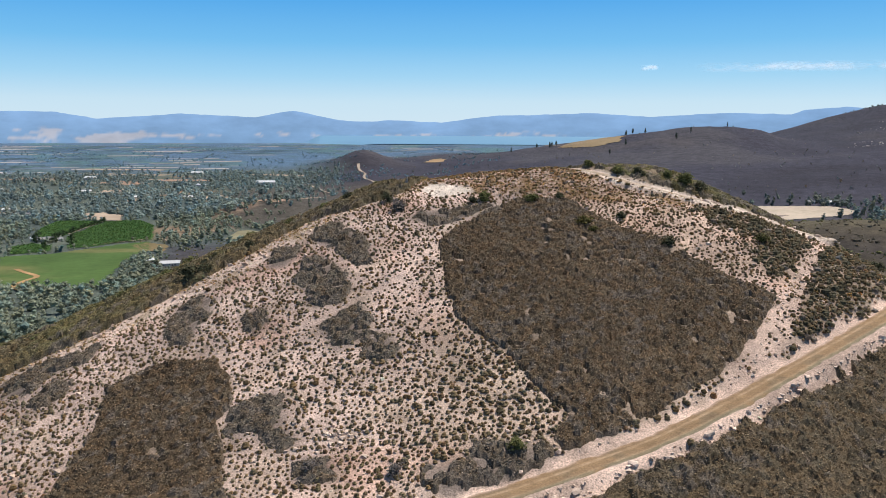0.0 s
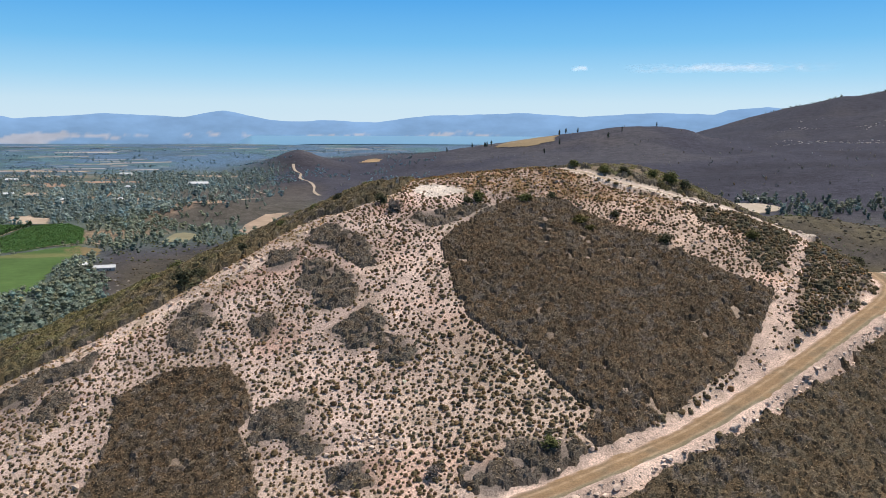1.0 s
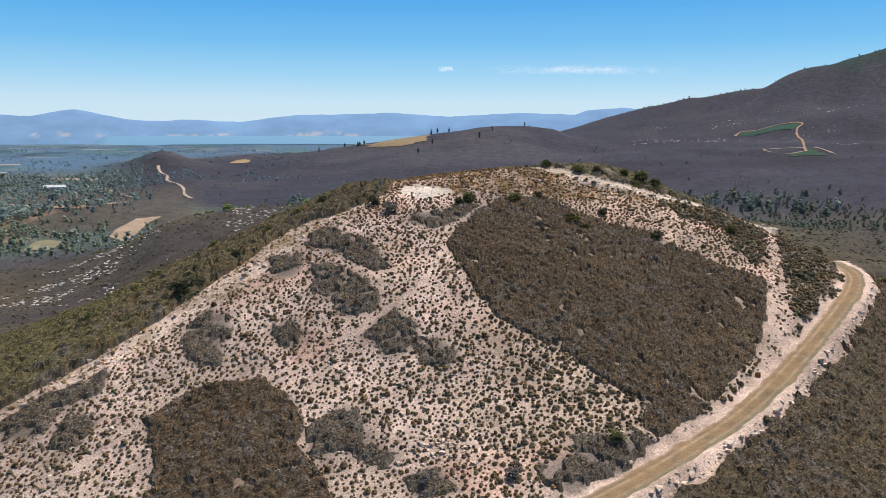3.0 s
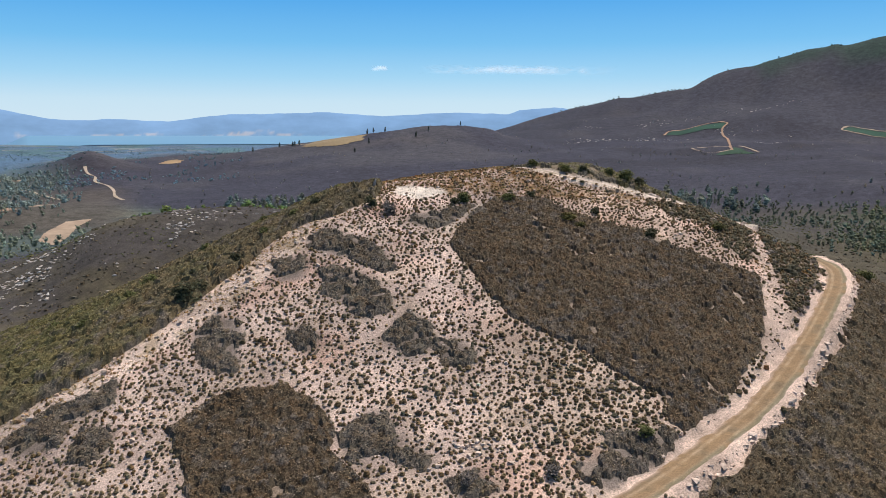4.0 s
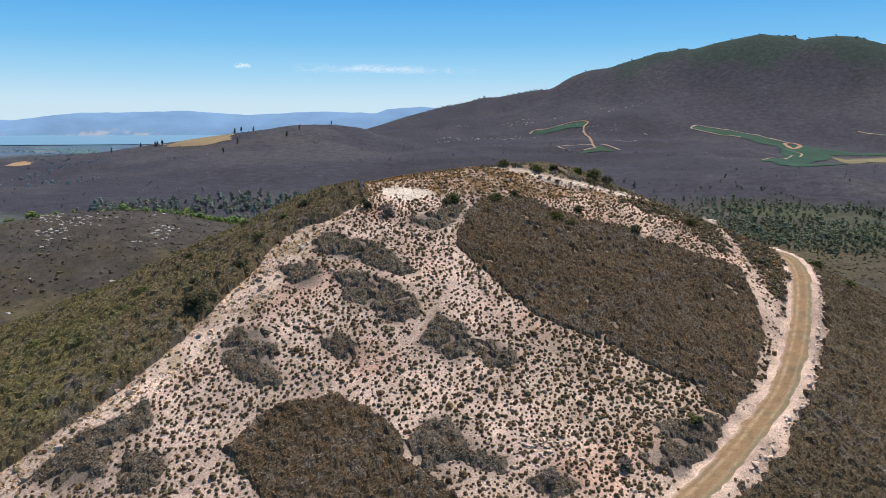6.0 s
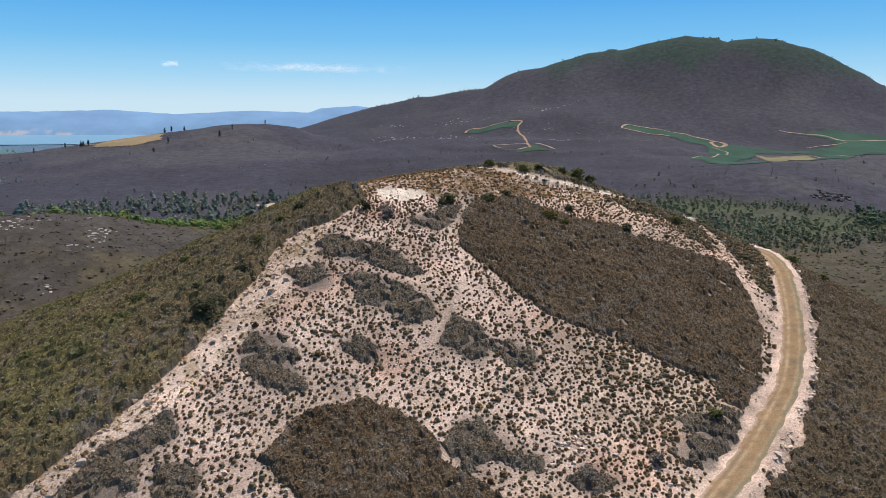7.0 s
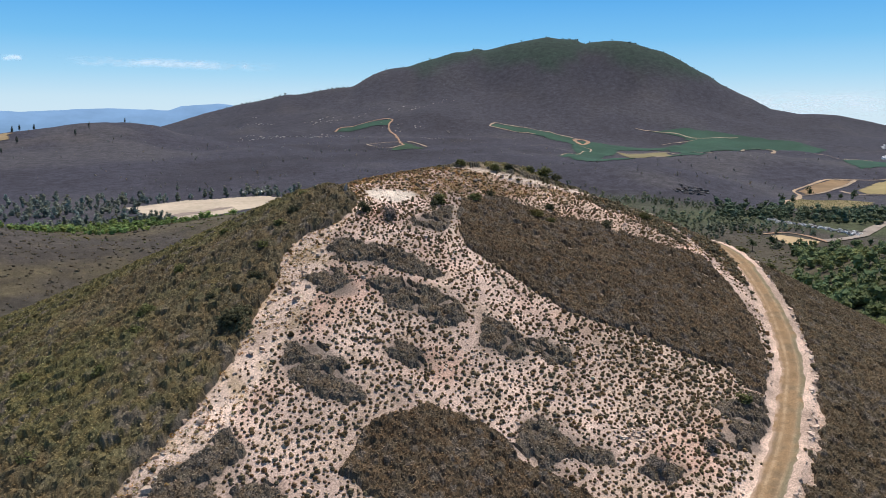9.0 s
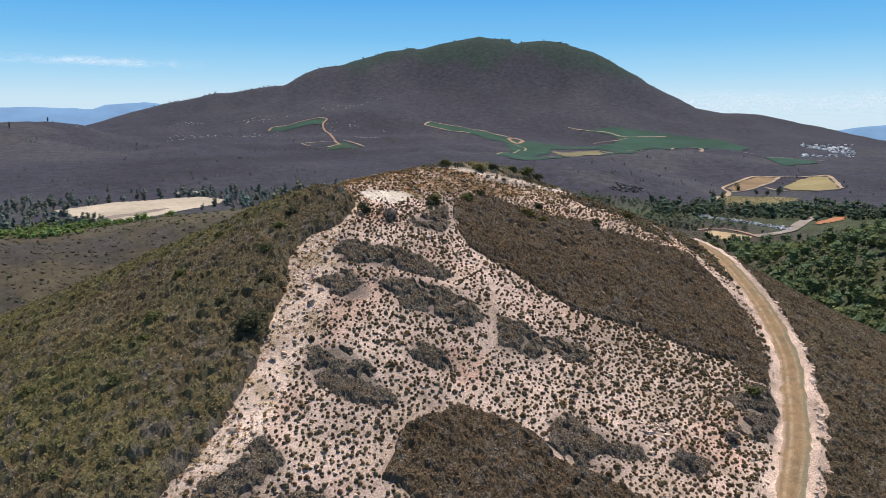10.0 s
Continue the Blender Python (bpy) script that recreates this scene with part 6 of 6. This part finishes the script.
for n, (x, y, l, w, h, t, pale) in enumerate(((-516, 1026, 20, 9, 4, 20, 0), (-530, 1030, 14, 8, 4, -30, 1), (-501, 1030, 10, 7, 3.5, 60, 0), (-304, 876, 22, 9, 3.4, 15, 1), (-330, 884, 10, 7, 3.5, 50, 1), (-746, 1365, 24, 10, 4, 10, 1), (-690, 1304, 26, 9, 4, -10, 0), (-614, 1592, 22, 10, 4, 25, 1), (-590, 1600, 16, 9, 4, -15, 0), (-516, 1602, 24, 11, 4, 0, 1), (-484, 1553, 18, 9, 4, 30, 1), (-424, 1909, 44, 16, 6, 10, 1), (-870, 1974, 26, 12, 5, 0, 1), (-760, 1700, 20, 10, 4, 40, 1), (-560, 1850, 22, 10, 4, -20, 1), (-950, 1700, 24, 10, 4, 10, 1), (-660, 2150, 30, 12, 5, 0, 1), (466, 216, 10, 6, 3.0, -20, 0), (598, 1232, 14, 8, 4, 20, 1), (575, 1246, 10, 6, 3.5, -10, 0))):
    house(x, y, l, w, h, t, ROOF_PALE if pale else ROOF_GREY, "low pale house with a light metal roof among trees" if pale else "low house with a grey shingle roof among trees")

# parked vehicles and stored gear in the valley yard
yg = np.random.default_rng(66)
car_tri = np.concatenate([box_tris(-0.5, 0.5, -0.2, 0.2, 0.06, 0.2), box_tris(-0.28, 0.26, -0.18, 0.18, 0.2, 0.34)])
yx, yy = [], []
for (ax, ay), (b2x, b2y) in zip(YARD, YARD[1:]):
    for f in np.linspace(0, 1, 44):
        yx.append(ax + (b2x - ax) * f + yg.normal(0, 6))
        yy.append(ay + (b2y - ay) * f + yg.normal(0, 5))
yx, yy = np.array(yx), np.array(yy)
tone = np.where(yg.random((len(yx), 1)) < 0.6, np.array([[0.62, 0.61, 0.6]]), yg.uniform(0.06, 0.4, (len(yx), 1)) * np.array([[1.15, 1.0, 0.92]]))
wv = yg.uniform(3.0, 6.0, len(yx))
PAINT = cover_material("vehicle_paint", 0.6, 0.1, 0.1, 0.4, span=0.08)
yard = scatter_mesh("parked_vehicles", yx, yy, sheet(yx, yy), wv, wv * 0.9, tone, [(car_tri, np.ones(car_tri.shape[:2]))], PAINT, yg)
tagged(yard, "rows of pale parked vehicles and stored gear in a yard", "vehicles", kind="stuff")
# white quarry face below the mountain's far shoulder
qx, qy, _, _ = polar_spread(yg, 71.0, 74.2, 2750, 3350, 760)
keep = yg.random(len(qx)) < ramp(-0.15, 0.25, grain(qx, qy, 120, 67, 3))
qx, qy = qx[keep], qy[keep]
wq = yg.uniform(6, 16, len(qx))
quarry = scatter_mesh("quarry_rock", qx, qy, sheet(qx, qy) - 1, wq, wq * 0.8, np.full((len(qx), 3), 0.68) * yg.uniform(0.8, 1.05, (len(qx), 1)), [(s[0], np.ones(s[0].shape[:2])) for s in stones], STONE_COVER, yg)
tagged(quarry, "white broken rock of a quarry on the far hillside", "rocks", kind="stuff")
# pale outcrops on the near spur and the mountain's lower flank
ox, oy, _, orr = polar_spread(yg, -14, 9, 560, 930, 4200)
keep = yg.random(len(ox)) < ramp(0.34, 0.5, grain(ox, oy, 30, 68, 3) + 0.45 * grain(ox, oy, 110, 70, 2))
ox, oy = ox[keep], oy[keep]
rx, ry, _, _ = polar_spread(yg, -16, -7, 690, 900, 1500)
keep = yg.random(len(rx)) < ramp(0.12, 0.4, grain(rx * 0.6, ry * 1.6, 42, 73, 3))
ox, oy = np.concatenate([ox, rx[keep]]), np.concatenate([oy, ry[keep]])
mx, my, _, _ = polar_spread(yg, 28, 44, 2700, 3700, 1100)
keep = yg.random(len(mx)) < ramp(0.2, 0.5, grain(mx, my, 160, 69, 3))
ox, oy = np.concatenate([ox, mx[keep]]), np.concatenate([oy, my[keep]])
wo = yg.uniform(1.2, 5.0, len(ox)) * np.clip(np.hypot(ox, oy) / 1100, 1, 2.2)
outcrop = scatter_mesh("pale_outcrops", ox, oy, sheet(ox, oy) - 0.4, wo, wo * 0.5, tint(yg, len(ox), (0.46, 0.41, 0.37), 0.12, 0.04), [(s[0], np.ones(s[0].shape[:2])) for s in stones], STONE_COVER, yg)
tagged(outcrop, "pale rock outcrops on burnt slopes", "rocks", kind="stuff")

# dark crag over the valley woods
cx0, cy0 = 1105.0, 722.0
cx, cy = cx0 + yg.normal(0, 15, 130), cy0 + yg.normal(0, 11, 130)
wc = yg.uniform(3, 9, 130)
crag = scatter_mesh("dark_crag", cx, cy, sheet(cx, cy) - 0.8, wc, wc * 0.9, tint(yg, 130, (0.095, 0.088, 0.09), 0.25, 0.05), [(s[0], np.ones(s[0].shape[:2])) for s in stones], STONE_COVER, yg)
tagged(crag, "dark grey broken crag above the valley woods", "rocks", kind="stuff")

# ---- thin clouds ----
m_cloud, cn, cl, cb = material("thin_cloud", 1.0, 0.0)
co = cn.new("ShaderNodeNewGeometry").outputs["Position"]
stretch = cn.new("ShaderNodeMapping")
stretch.inputs["Scale"].default_value = (1, 1, 3.2)
cl.new(co, stretch.inputs["Vector"])
wisp = noise_node(cn, cl, stretch.outputs["Vector"], 0.006, 6.0, 0.62)
edge = cn.new("ShaderNodeAttribute")
edge.attribute_name = "cover"
veil = cn.new("ShaderNodeMath")
veil.operation, veil.use_clamp = "MULTIPLY", True
cl.new(curve_node(cn, cl, wisp, 0.38, 0.72, 0.0, 1.0), veil.inputs[0])
cl.new(edge.outputs["Fac"], veil.inputs[1])
cb.inputs["Base Color"].default_value = (0.8, 0.8, 0.8, 1)
# sunlit white put in as emission, over what the sheet reflects
cb.inputs["Emission Color"].default_value = (0.82, 0.90, 0.97, 1)
cb.inputs["Emission Strength"].default_value = 0.75
cl.new(veil.outputs[0], cb.inputs["Alpha"])


def cloud(az0, az1, z0, z1, strength, tilt, label):
    a, f = np.meshgrid(np.linspace(az0, az1, 60), np.linspace(0, 1, 14))
    u = (a - az0) / (az1 - az0)
    r = 4860 + 20 * np.sin(u * 9)
    x, y = HUB[0] + r * np.sin(np.radians(a)), HUB[1] + r * np.cos(np.radians(a))
    z = z0 + (z1 - z0) * f + tilt * u
    soft = strength * np.sin(np.pi * f) ** 1.3 * ramp(0, 0.25, u) * ramp(1, 0.75, u)
    i, j = np.meshgrid(np.arange(13), np.arange(59), indexing="ij")
    q = np.stack([i * 60 + j, i * 60 + j + 1, (i + 1) * 60 + j + 1, (i + 1) * 60 + j], -1).reshape(-1, 4)
    ob = mesh_object("cloud", np.stack([x, y, z], -1).reshape(-1, 3), q, np.repeat(soft.reshape(-1, 1), 3, 1), m_cloud, True)
    ob.visible_shadow = False
    return tagged(ob, label, "cloud", kind="structure")


cloud(14.1, 15.7, 425, 462, 1.6, -4, "small white puff of cloud in a blue sky")
cloud(17.2, 31.5, 412, 472, 1.1, -14, "thin white streak of cloud in a blue sky")
cloud(59, 84, 150, 300, 0.9, -20, "thin white veil of cloud low over the hills")
